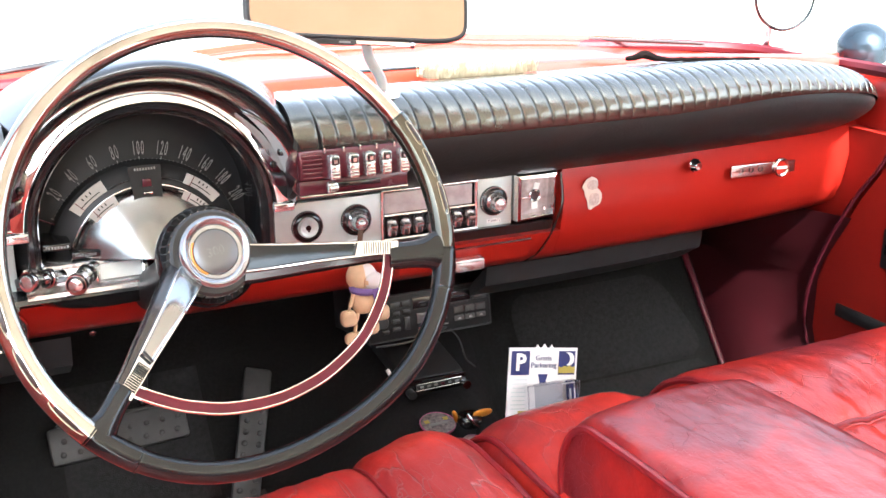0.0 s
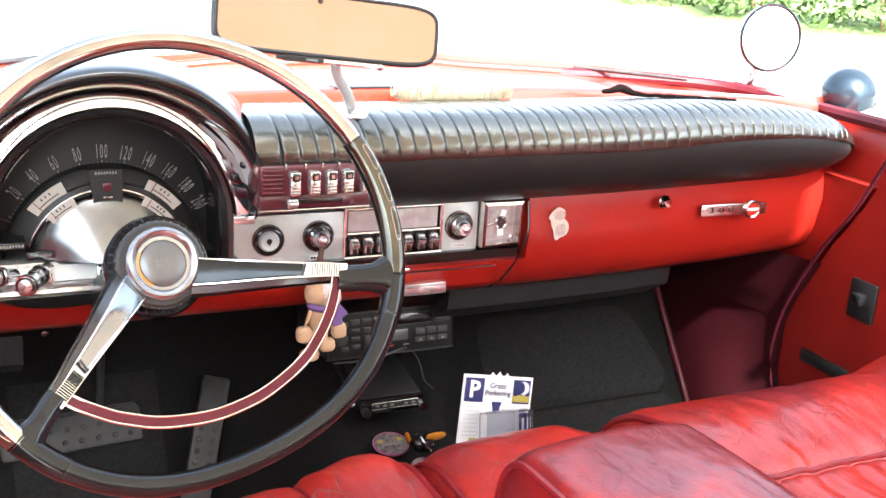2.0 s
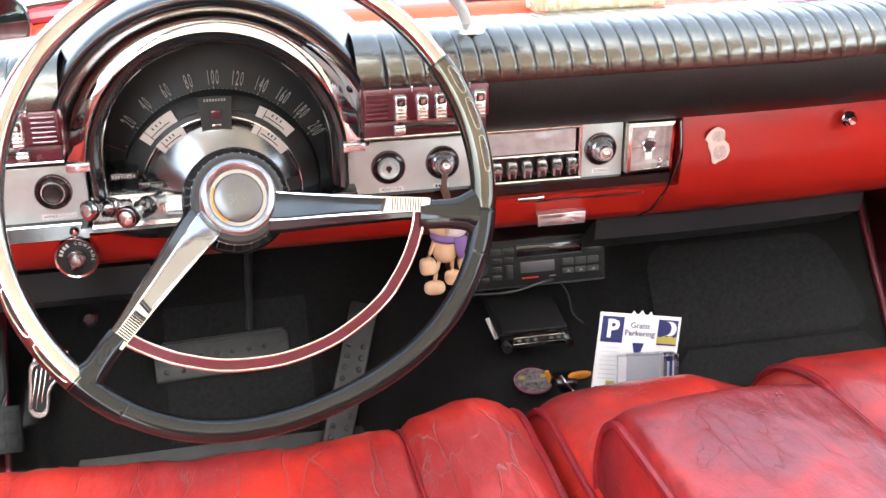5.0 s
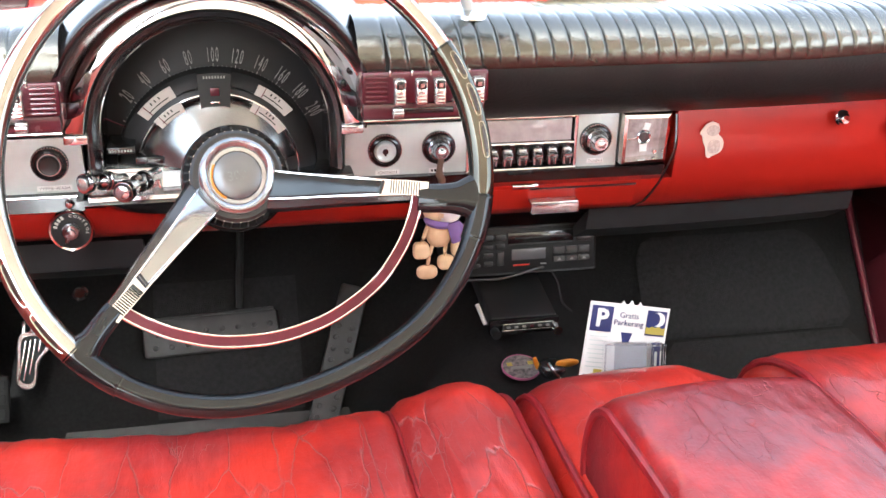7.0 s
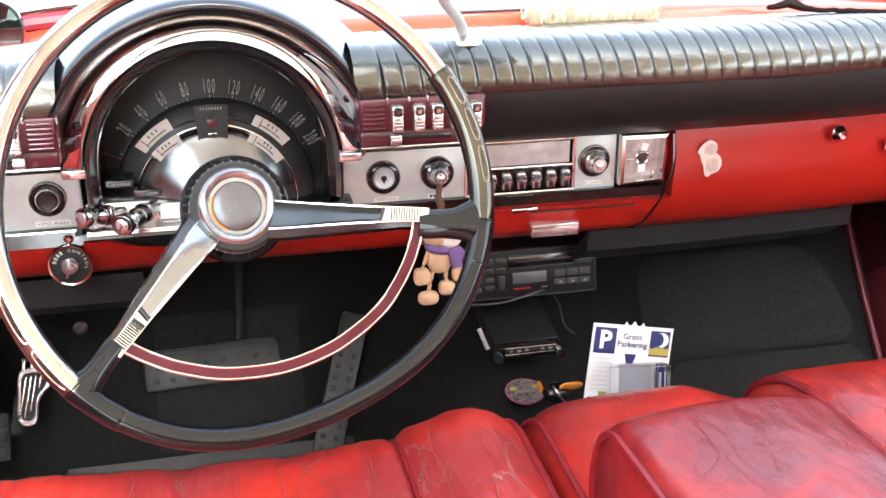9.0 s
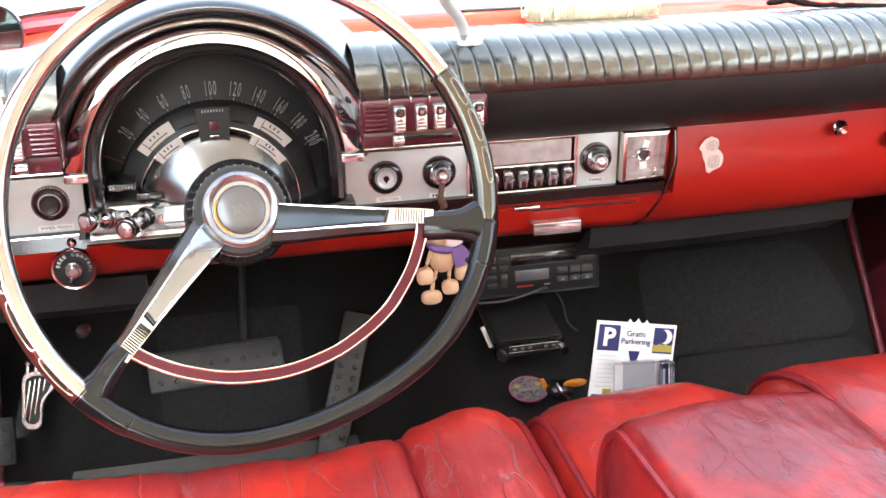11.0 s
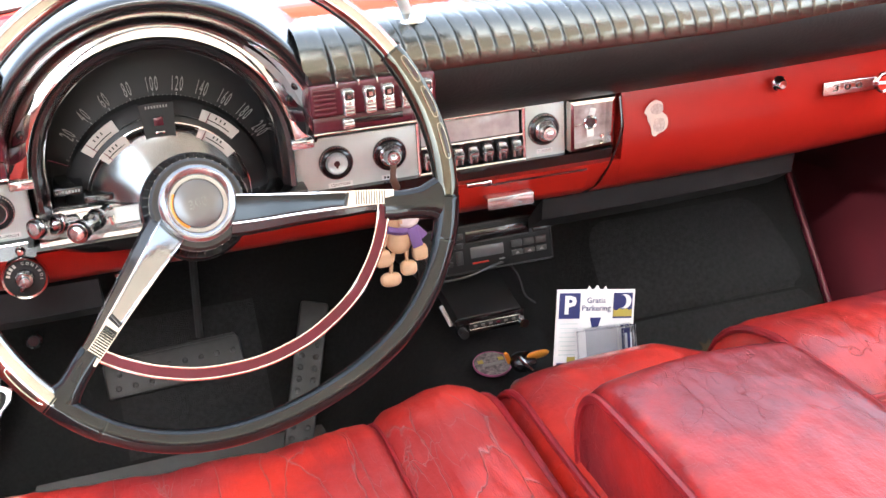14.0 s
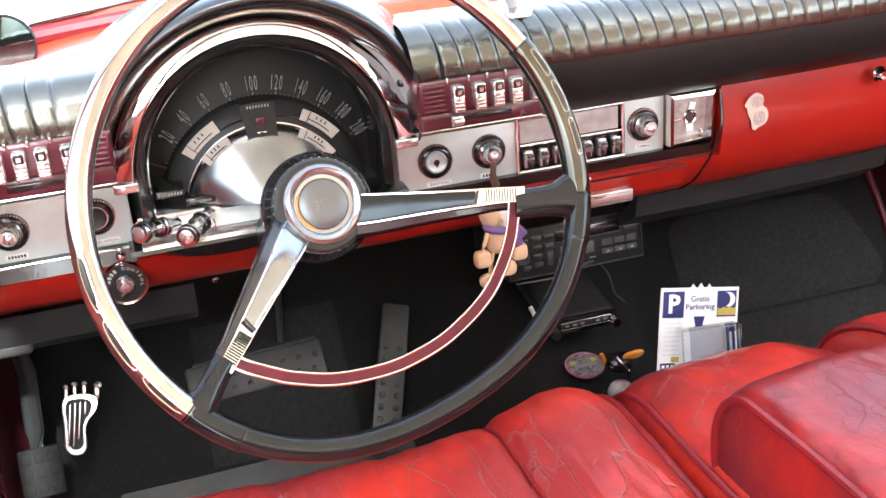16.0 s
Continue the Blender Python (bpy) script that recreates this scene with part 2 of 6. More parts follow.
def clear(name, colour, rough=0.03, ior=1.45):
    m, nt, b = nodes_of(name)
    b.inputs["Base Color"].default_value = (*colour, 1)
    b.inputs["Roughness"].default_value, b.inputs["Transmission Weight"].default_value, b.inputs["IOR"].default_value = rough, 1.0, ior
    return m


CLEAR_BOX = clear("clear_plastic", (0.84, 0.85, 0.88), 0.08, 1.2)
MIRROR = surface("mirror_silver", (0.88, 0.86, 0.82), 0.03, metal=1.0, other=(0.84, 0.82, 0.78), bump=0, rough_span=0.02)
# Dark green-grey tint stands in for reflected trees, which are not built.
TREE_TINTED_MIRROR = surface("tree_tinted_mirror", (0.10, 0.13, 0.13), 0.04, metal=1.0, other=(0.05, 0.07, 0.06), scale=40, bump=0, rough_span=0.02)
# The blue is a sky reflection put into the cup's colour.
SKY_TINTED_CHROME = surface("sky_tinted_chrome", (0.03, 0.045, 0.06), 0.15, metal=0.6, other=(0.02, 0.03, 0.04), scale=20)
AMBER_MIRROR = surface("amber_tinted_mirror", (0.46, 0.33, 0.26), 0.03, metal=1.0, other=(0.42, 0.30, 0.23), bump=0, rough_span=0.02)


# ---- building helpers ----
def origin(ob):
    v = Vector((0, 0, 0))
    while ob:
        v += ob.location
        ob = ob.parent
    return v


def thing(name, at, label, category, group="", kind=""):
    ob = new(name)
    ob.empty_display_size = 0.05
    ob.location = at
    return tagged(ob, label, category, group, kind)


def part(name, bm, material, parent=None, label="", sharp=38):
    """Links a bmesh, given in the place's own metres, as one mesh under a thing or a part."""
    if parent:
        bm.transform(Matrix.Translation(-origin(parent)))
    me = bpy.data.meshes.new(name)
    bm.to_mesh(me)
    bm.free()
    me.polygons.foreach_set("use_smooth", [True] * len(me.polygons))
    me.set_sharp_from_angle(angle=radians(sharp))
    me.materials.append(material)
    ob = new(name, me)
    ob.parent = parent
    if label:
        ob["label"] = label
    return ob


def again(ob, offset, parent=None):
    """One more of the same mesh, moved by offset."""
    o = ob.copy()
    scene.collection.objects.link(o)
    o.parent = parent or ob.parent
    o.location = ob.location + Vector(offset)
    return o


def put(bm, m):
    bm.transform(m)
    return bm


def join(*bms):
    out = bms[0]
    for b in bms[1:]:
        me = bpy.data.meshes.new("joined")
        b.to_mesh(me)
        out.from_mesh(me)
        b.free()
        bpy.data.meshes.remove(me)
    return out


def box(sx, sy, sz, at=(0, 0, 0), bevel=0.002, seg=2):
    bm = bmesh.new()
    bmesh.ops.create_cube(bm, size=1)
    bmesh.ops.scale(bm, vec=(sx, sy, sz), verts=bm.verts)
    if bevel:
        bmesh.ops.bevel(bm, geom=bm.edges[:] + bm.verts[:], offset=min(bevel, min(sx, sy, sz) * 0.49), segments=seg, affect="EDGES", profile=0.5)
    bmesh.ops.translate(bm, vec=at, verts=bm.verts)
    return bm


def loft(rows, around=False, along=False, caps=False):
    """A skin over rows of points. around: each row is a ring; along: the last row meets the first."""
    bm = bmesh.new()
    vs = [[bm.verts.new(p) for p in r] for r in rows]
    n, m = len(vs), len(vs[0])
    for i in range(n if along else n - 1):
        for j in range(m if around else m - 1):
            a, b, c, d = vs[i][j], vs[i][(j + 1) % m], vs[(i + 1) % n][(j + 1) % m], vs[(i + 1) % n][j]
            if len({a, b, c, d}) == 4:
                bm.faces.new((a, b, c, d))
    if caps:
        bm.faces.new(vs[0][::-1])
        bm.faces.new(vs[-1])
    bmesh.ops.recalc_face_normals(bm, faces=bm.faces)
    return bm


def lathe(profile, n=48, a0=0.0, a1=360.0):
    """Turns (radius, height) round the local z axis."""
    full = a1 - a0 >= 360
    angles = [radians(a0 + (a1 - a0) * i / n) for i in range(n if full else n + 1)]
    return loft([[(r * math.cos(a), r * math.sin(a), h) for r, h in profile] for a in angles], along=full)


def tube(points, radius, n=12, closed=False, caps=True, up=(0, 0, 1)):
    """A round bar along points; radius a number or one per point."""
    pts = [Vector(p) for p in points]
    k = len(pts)
    rad = radius if isinstance(radius, (list, tuple)) else [radius] * k
    rows = []
    for i, p in enumerate(pts):
        a = pts[i - 1] if (i or closed) else pts[i]
        b = pts[(i + 1) % k] if (i < k - 1 or closed) else pts[i]
        d = (b - a).normalized()
        ref = Vector(up) if abs(d.dot(Vector(up))) < 0.95 else Vector((1, 0, 0))
        u = d.cross(ref).normalized()
        w = u.cross(d)
        rows.append([p + rad[i] * (math.cos(2 * math.pi * j / n) * u + math.sin(2 * math.pi * j / n) * w) for j in range(n)])
    return loft(rows, around=True, along=closed, caps=caps and not closed)


def rod(a, b, r, n=16, bevel=0.0):
    if not bevel:
        return tube([a, b], r, n)
    a, b = Vector(a), Vector(b)
    d = (b - a).normalized() * bevel
    return tube([a, a + d * 0.02, a + d, b - d, b - d * 0.02, b], [r - bevel, r - bevel * 0.7, r, r, r - bevel * 0.7, r - bevel], n)


def prism(profile, x0, x1, steps=1, shift=None):
    """A (y, z) profile drawn out along x. shift(x) gives (dy, dz)."""
    rows = []
    for i in range(steps + 1):
        x = x0 + (x1 - x0) * i / steps
        dy, dz = shift(x) if shift else (0, 0)
        rows.append([(x, y + dy, z + dz) for y, z in profile])
    return loft(rows, around=True, caps=True)


def curve_through(pts, n=8):
    """A smooth line through points (Catmull-Rom)."""
    out = []
    P = [Vector(p) for p in pts]
    for i in range(len(P) - 1):
        p0, p1, p2, p3 = P[max(i - 1, 0)], P[i], P[i + 1], P[min(i + 2, len(P) - 1)]
        for j in range(n):
            t = j / n
            out.append(0.5 * (2 * p1 + (p2 - p0) * t + (2 * p0 - 5 * p1 + 4 * p2 - p3) * t * t + (3 * p1 - p0 - 3 * p2 + p3) * t ** 3))
    out.append(P[-1])
    return out


def spow(v, e):
    return math.copysign(abs(v) ** e, v)


def plate(outline, thick, m, bevel=0.0):
    """A flat outline in local x, y, thickened along local z, set by the pose m."""
    bm = bmesh.new()
    f = bm.faces.new([bm.verts.new((x, y, 0)) for x, y in outline])
    r = bmesh.ops.extrude_face_region(bm, geom=[f])
    bmesh.ops.translate(bm, vec=(0, 0, thick), verts=[v for v in r["geom"] if isinstance(v, bmesh.types.BMVert)])
    bmesh.ops.recalc_face_normals(bm, faces=bm.faces)
    if bevel:
        bmesh.ops.bevel(bm, geom=bm.edges[:], offset=bevel, segments=1, affect="EDGES")
    return put(bm, m)


def letters(text, size, m, thick=0.0004, bold=0.0):
    """Raised letters in the built-in font, centred on the pose m."""
    cu = bpy.data.curves.new("letters", "FONT")
    cu.body, cu.size, cu.align_x, cu.align_y, cu.extrude, cu.resolution_u, cu.offset = text, size, "CENTER", "CENTER", thick, 2, bold
    ob = bpy.data.objects.new("letters", cu)
    scene.collection.objects.link(ob)
    me = bpy.data.meshes.new_from_object(ob.evaluated_get(bpy.context.evaluated_depsgraph_get()))
    bm = bmesh.new()
    bm.from_mesh(me)
    bpy.data.objects.remove(ob)
    bpy.data.curves.remove(cu)
    bpy.data.meshes.remove(me)
    return put(bm, m)


FACE = pose(0, 0, 0, 90)  # local x right, local y up, local z towards the seats


# ---- the setting: ground, garden edge, cabin shell ----
def flat(x0, x1, y0, y1, z, nx=1, ny=1, f=None):
    return loft([[(x0 + (x1 - x0) * i / nx, y0 + (y1 - y0) * j / ny, z + (f(x0 + (x1 - x0) * i / nx, y0 + (y1 - y0) * j / ny) if f else 0)) for i in range(nx + 1)] for j in range(ny + 1)])


tagged(part("ground", flat(-400, 400, -400, 400, 0), GRAVEL), "pale sunlit gravel yard around the car", "ground", kind="structure")
EDGE = [(4.6, 17.0), (6.2, 13.0), (7.3, 10.4), (8.4, 8.6), (9.4, 7.6), (11.5, 6.6), (16.0, 5.0), (30.0, 0.0)]
lawn_rows = []
for k in range(7):
    out = 0.25 + 1.5 * k + 0.7 * k * k
    lawn_rows.append([(x + out * 0.75, y + out * 0.66, (-0.03 if k == 0 else 0.02 + 0.02 * out + 0.05 * noise.noise((x, y, k)))) for x, y, _ in curve_through([(a, b, 0) for a, b in EDGE], 5)])
tagged(part("lawn", loft(lawn_rows), GRASS), "sunlit green lawn at the edge of the yard", "lawn", kind="structure")
rnd = random.Random(11)


def leaf_bush(cx, cy, r, h, n):
    """A shrub: crossing stems and many small tilted leaves."""
    bm = bmesh.new()
    for _ in range(n):
        a, u, v = rnd.uniform(0, 6.283), rnd.random() ** 0.5, rnd.random()
        rr = r * u * (1 - 0.55 * v * v) * (1 + 0.25 * math.sin(3 * a + cx))
        p = Vector((cx + rr * math.cos(a), cy + rr * math.sin(a), 0.06 + h * v * (1 + 0.15 * math.sin(5 * a))))
        d = Vector((rnd.uniform(-1, 1), rnd.uniform(-1, 1), rnd.uniform(-0.6, 1))).normalized()
        e = d.cross(Vector((rnd.uniform(-1, 1), rnd.uniform(-1, 1), 1))).normalized()
        s = rnd.uniform(0.05, 0.11)
        bm.faces.new([bm.verts.new(p + q) for q in (-d * s, e * s * 0.45, d * s, -e * s * 0.45)])
    return bm


for cx, cy, r, h, n in ((10.6, 9.2, 1.0, 1.5, 1500), (11.9, 8.2, 1.1, 1.8, 1700), (13.4, 7.4, 1.2, 1.6, 1500), (9.7, 10.6, 0.9, 1.2, 1200), (15.2, 6.8, 1.3, 2.0, 1500), (9.4, 12.4, 0.9, 1.0, 1000)):
    b = thing("shrub", (cx, cy, 0.05), "leafy green shrub on the lawn edge", "shrub", "shrubs on the lawn")
    part("leaves", leaf_bush(cx, cy, r, h, n), LEAF, b)
    for q in range(3):
        part("stem", tube([(cx + 0.1 * q - 0.1, cy, 0.0), (cx + 0.3 * (q - 1), cy + 0.1 * q, h * 0.5), (cx + 0.5 * (q - 1), cy + 0.15, h * 0.8)], [0.03, 0.02, 0.008], 6), SOIL, b)


sign = thing("sign_board", (0.40, 10.6, 0.0), "pale post with grey boards far off in the yard", "sign")
part("post", box(0.10, 0.08, 1.1, (0.40, 10.6, 0.55), 0.01), WHITE_CARD, sign)
part("board", box(0.95, 0.04, 0.50, (-0.13, 10.58, 0.50), 0.01), GREY_FAR, sign)
part("foot_rail", box(0.95, 0.10, 0.07, (-0.13, 10.6, 0.035), 0.01), GREY_FAR, sign)


def floor_z(x, y):
    low = 0.30 + max(0.0, y - 0.117) * 1.32
    low = min(low, 0.74)
    hump = 0.455 + 0.9 * max(0.0, y) * 0.35
    w = math.exp(-abs((x + 0.01) / 0.15) ** 4)
    return low + max(0.0, hump + 0.02 - low) * w


rows = []
for j in range(61):
    y = -1.7 + 2.3 * j / 60
    rows.append([(-0.72 + 1.44 * i / 72, y, floor_z(-0.72 + 1.44 * i / 72, y)) for i in range(73)])
tagged(part("floor", loft(rows), CARPET), "black carpeted car floor with toe board and tunnel", "floor", kind="structure")
tagged(part("wall_north", box(1.5, 0.02, 0.56, (0, 0.60, 0.60)), BLACK_PLASTIC), "dark firewall behind the dashboard", "wall", kind="structure")
# Out-of-view wall, added to close the cabin and give chrome a red reflection.
tagged(part("wall_south", box(1.5, 0.04, 0.62, (0, -2.0, 0.60), 0.01), LEATHER_SIDE), "unseen plain red wall closing the cabin, added for reflections", "wall", kind="structure")
# Roof out of view and assumed; its cloth and front edge shape cabin light.
roof_rows = []
for j in range(25):
    y = -2.0 + 1.69 * j / 24
    drop = 0.10 * ((j - 14) / 14) ** 2
    rear = max(0.0, (-1.25 - y) / 0.75)
    row = []
    for k in range(-14, 15):
        a = min(1.0, abs(k) / 10)
        x = math.copysign(0.66 * math.sin(math.pi / 2 * a), k)
        z = 1.40 - drop - 0.10 * (1 - math.cos(math.pi / 2 * a)) ** 1.5
        if abs(k) > 10:
            down = (abs(k) - 10) / 4 * min(1.0, rear * 2.5)
            x += math.copysign(0.05 * down, k)
            z += (0.90 - z) * down
        row.append((x, y, z))
    roof_rows.append(row)
last = roof_rows[0]
roof_rows.insert(0, [(x, -2.02, 0.92) for x, y, z in last])
tagged(part("ceiling", loft(roof_rows), CANVAS), "unseen beige canvas roof, assumed from reflections, glowing in the sun", "ceiling", kind="structure")

# outer body: bonnet, cowl, wings
body = thing("car_body", (0, 0, 0.3), "glossy red bonnet, cowl and wings of an old car", "car body")


def bonnet_z(x, y):
    a = abs(x)
    return 0.958 - 0.19 * (y - 0.4) - 0.075 * a * a + 0.010 * math.exp(-((a - 0.16) / 0.05) ** 2) * 0.4


rows = [[(-0.94 + 1.88 * i / 84, 0.405 + 1.5 * j / 24 + 0.10 * ((-0.94 + 1.88 * i / 84) / 0.94) ** 2 * -1, bonnet_z(-0.94 + 1.88 * i / 84, 0.405 + 1.5 * j / 24)) for i in range(85)] for j in range(25)]
bm = loft(rows)
bmesh.ops.solidify(bm, geom=bm.faces[:], thickness=-0.012)
part("bonnet", bm, RED_PAINT, body)
rows = []
for j in range(11):
    row = []
    for i in range(85):
        x = -0.90 + 1.80 * i / 84
        y0, y1 = 0.20 - 0.12 * max(0, abs(x) - 0.35), 0.392 - 0.10 * (x / 0.94) ** 2
        s = j / 10
        row.append((x, y0 + (y1 - y0) * s, bonnet_z(x, 0.4) - 0.016 - 0.022 * (1 - s) ** 1.6))
    rows.append(row)
bm = loft(rows)
bmesh.ops.solidify(bm, geom=bm.faces[:], thickness=-0.01)
cowl = part("cowl", bm, RED_PAINT, body)
gap = [(x, 0.398 - 0.10 * (x / 0.94) ** 2, bonnet_z(x, 0.4) - 0.001) for x in [-0.90 + 1.80 * i / 48 for i in range(49)]]
part("bonnet_edge", tube([(x, y, z - 0.004) for x, y, z in gap], 0.0085, 10), RED_PAINT, cowl)
for path, thick, look_of in ((((-0.80, 0.30, 0.922), (-0.62, 0.352, 0.945), (-0.498, 0.385, 0.953), (-0.41, 0.430, 0.957)), 0.0045, BLACK_PLASTIC), (((-0.325, 0.446, 0.956), (-0.24, 0.450, 0.958), (-0.16, 0.438, 0.958), (-0.05, 0.43, 0.955)), 0.0040, GREY_PANEL), (((0.10, 0.52, 0.952), (0.26, 0.495, 0.950), (0.392, 0.419, 0.949), (0.573, 0.258, 0.948)), 0.0028, BLACK_PLASTIC)):
    w = thing("wiper", path[0], "thin dark windscreen wiper lying over the cowl", "wiper", "windscreen wipers")
    line = curve_through(path, 6)
    part("blade", tube(line, [0.001] + [thick] * (len(line) - 2) + [0.001], 6), look_of, w)
    part("rubber_edge", tube([p + Vector((0, 0.002, -thick)) for p in line], thick * 0.4, 6), BLACK, w)
for s in (-1, 1):
    rows = []
    for j in range(41):
        y = -1.9 + 3.8 * j / 40
        if y < 0.3:
            prof = [(0.765, 0.885), (0.80, 0.880), (0.88, 0.860), (0.95, 0.83), (0.99, 0.77), (0.98, 0.6), (0.95, 0.3)]
        else:
            t = bonnet_z(0.94, y + 0.1) - 0.006
            prof = [(0.935, t), (0.95, t - 0.008), (0.97, t - 0.03), (0.985, t - 0.06), (0.99, 0.60), (0.98, 0.5), (0.95, 0.3)]
        rows.append([(s * x, y, z) for x, z in prof])
    k = next(q for q, r in enumerate(rows) if r[0][1] >= 0.3)
    part("wing", loft(rows[:k] + [[(x, 0.299, z) for x, y, z in rows[k - 1]]]), RED_PAINT, body)
    part("wing", loft(rows[k:]), RED_PAINT, body)
    belt = curve_through([(0.0, 0.418, 0.942), (s * 0.25, 0.405, 0.941), (s * 0.46, 0.368, 0.938), (s * 0.62, 0.325, 0.933), (s * 0.692, 0.265, 0.929), (s * 0.703, 0.15, 0.9285), (s * 0.706, 0.0, 0.9285), (s * 0.712, -0.2, 0.926), (s * 0.72, -0.8, 0.92)], 6)
    part("belt_edge", tube(belt, 0.010, 8), DARK_RED, body, "maroon edge trim below the window")
    part("belt_cap", loft([[(s * 0.698, y, 0.78), (s * 0.712, y, 0.88), (s * 0.720, y, 0.922), (s * 0.730, y, 0.933), (s * 0.748, y, 0.925), (s * 0.775, y, 0.886)] for y in (0.33, 0.2, 0.0, -0.2, -0.6, -1.2)]), DOOR_RED, body)
# windscreen frame: pillars, header, rubber at the base
for s in (-1, 1):
    pts = curve_through([(s * 0.755, -0.10, 0.90), (s * 0.735, -0.17, 1.05), (s * 0.69, -0.29, 1.25), (s * 0.63, -0.37, 1.335)], 5)
    part("pillar", tube(pts, 0.022, 10), RED_PAINT, body)
part("header", tube([(-0.64, -0.365, 1.325), (-0.3, -0.325, 1.360), (0, -0.31, 1.365), (0.3, -0.325, 1.360), (0.64, -0.365, 1.325)], 0.024, 10), DULL_CHROME, body)

# ---- dashboard ----
dash = thing("dashboard", (0, 0.05, 0.70), "red metal dashboard with padded black pleated top", "dashboard")


def bow(x):
    return 0.05 * max(0.0, (x - 0.1) / 0.55) ** 2.2


# red face of the passenger side with its rolled lower edge
face = [(0.02, 0.86), (-0.004, 0.842), (-0.012, 0.80), (-0.004, 0.75), (0.010, 0.722), (0.03, 0.708), (0.09, 0.695), (0.09, 0.86)]
bm = prism(face, 0.142, 0.735, 16, lambda x: (bow(x) * 0.8, 0))
part("glovebox_panel", bm, DASH_RED, dash)
part("lower_edge", prism([(0.045, 0.701), (0.05, 0.672), (0.10, 0.640), (0.105, 0.650), (0.06, 0.69)], 0.060, 0.435, 6, lambda x: (bow(x), 0)), GREY_PANEL, dash, "dark grey under-dash panel")
# red lower panel of the centre and the driver's side
low_face = [(0.03, 0.758), (-0.0065, 0.757), (-0.004, 0.75), (0.010, 0.722), (0.03, 0.708), (0.09, 0.695), (0.09, 0.758)]
part("lower_panel", prism(low_face, -0.70, 0.1415, 8), DASH_RED, dash)
part("glovebox_gap", tube(curve_through([(0.1405, -0.004, 0.835), (0.139, -0.0125, 0.80), (0.134, -0.0095, 0.775), (0.126, -0.004, 0.75), (0.116, 0.008, 0.725), (0.108, 0.030, 0.708)], 6), 0.0016, 6), BLACK, dash)
part("lower_edge", prism([(0.04, 0.699), (0.05, 0.660), (0.10, 0.63), (0.105, 0.64), (0.06, 0.69)], -0.70, -0.478, 2), GREY_PANEL, dash)
part("back_panel", box(0.40, 0.02, 0.12, (-0.055, 0.04, 0.83)), BLACK_PLASTIC, dash)
part("back_panel", box(0.16, 0.02, 0.12, (-0.62, 0.04, 0.83)), BLACK_PLASTIC, dash)
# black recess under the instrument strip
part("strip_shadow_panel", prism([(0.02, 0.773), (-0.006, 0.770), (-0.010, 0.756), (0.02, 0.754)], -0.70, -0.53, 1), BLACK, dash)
part("chrome_line", rod((-0.70, -0.006, 0.7715), (-0.53, -0.006, 0.7715), 0.0016, 8), CHROME, dash)
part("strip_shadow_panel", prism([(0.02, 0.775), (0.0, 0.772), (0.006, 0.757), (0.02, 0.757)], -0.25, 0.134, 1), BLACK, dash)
# top shelf under the windscreen
shelf = [(0.05, 0.930), (0.095, 0.933), (0.108, 0.935), (0.111, 0.940), (0.1115, 0.954), (0.1135, 0.9605), (0.120, 0.9635), (0.150, 0.961), (0.165, 0.945), (0.185, 0.940), (0.235, 0.936), (0.235, 0.925), (0.05, 0.92)]
part("top_shelf", prism(shelf, -0.69, 0.69, 40, lambda x: (-0.16 * max(0, abs(x) - 0.35) ** 1.5, -0.045 * x * x)), RED_PAINT, dash, "red rolled shelf under the windscreen")
for k in range(4):
    part("demister_slot", box(0.105, 0.010, 0.004, (-0.035, 0.122 + 0.014 * k, 0.9635 - 0.0022 * k * k * 0.5), 0.001), BLACK, dash)

# pad: smooth core and pleated cover
core = [(0.06, 0.955), (-0.03, 0.9605), (-0.068, 0.9505), (-0.0845, 0.929), (-0.0835, 0.902), (-0.064, 0.870), (-0.030, 0.848), (0.005, 0.838), (0.06, 0.836)]
core = [(y, z) for y, z, *_ in [(p.x, p.y) for p in curve_through([(a, b, 0) for a, b in core], 4)]]


def pad_shift(x):
    e = max(0.0, (x - 0.36) / 0.295)
    return (bow(x), -0.030 * e * e)


def upper(z):
    """How far a height takes part in the droop of the pad's end."""
    return min(1.0, max(0.12, (z - 0.846) / 0.09))


def pad_rows(x0, x1, steps, prof, grow=0.0):
    rows = []
    for i in range(steps + 1):
        x = x0 + (x1 - x0) * i / steps
        end = max(0.0, (x - 0.600) / 0.135)
        k = math.sqrt(max(0.02, 1 - min(1, end) ** 2.2))
        dy, dz = pad_shift(x)
        rows.append([(x, 0.0 + (y - 0.03) * k + 0.03 + dy, 0.90 + (z - 0.90) * k + dz * upper(z)) for y, z in prof])
    return rows


pad = part("pad", loft(pad_rows(-0.240, 0.734, 50, core), around=True, caps=True), VINYL_SMOOTH, dash, "smooth black vinyl pad")
# each pleat swells between its seams
top_line = curve_through([(0.062, 0.953, 0), (-0.03, 0.961, 0), (-0.069, 0.9515, 0), (-0.0862, 0.930, 0), (-0.0862, 0.908, 0)], 5)
PLEAT = 0.0192


def at_step(pts, s):
    """Point at a broken step along a row of points."""
    i = min(int(s), len(pts) - 2)
    return Vector(pts[i]).lerp(Vector(pts[i + 1]), s - i)


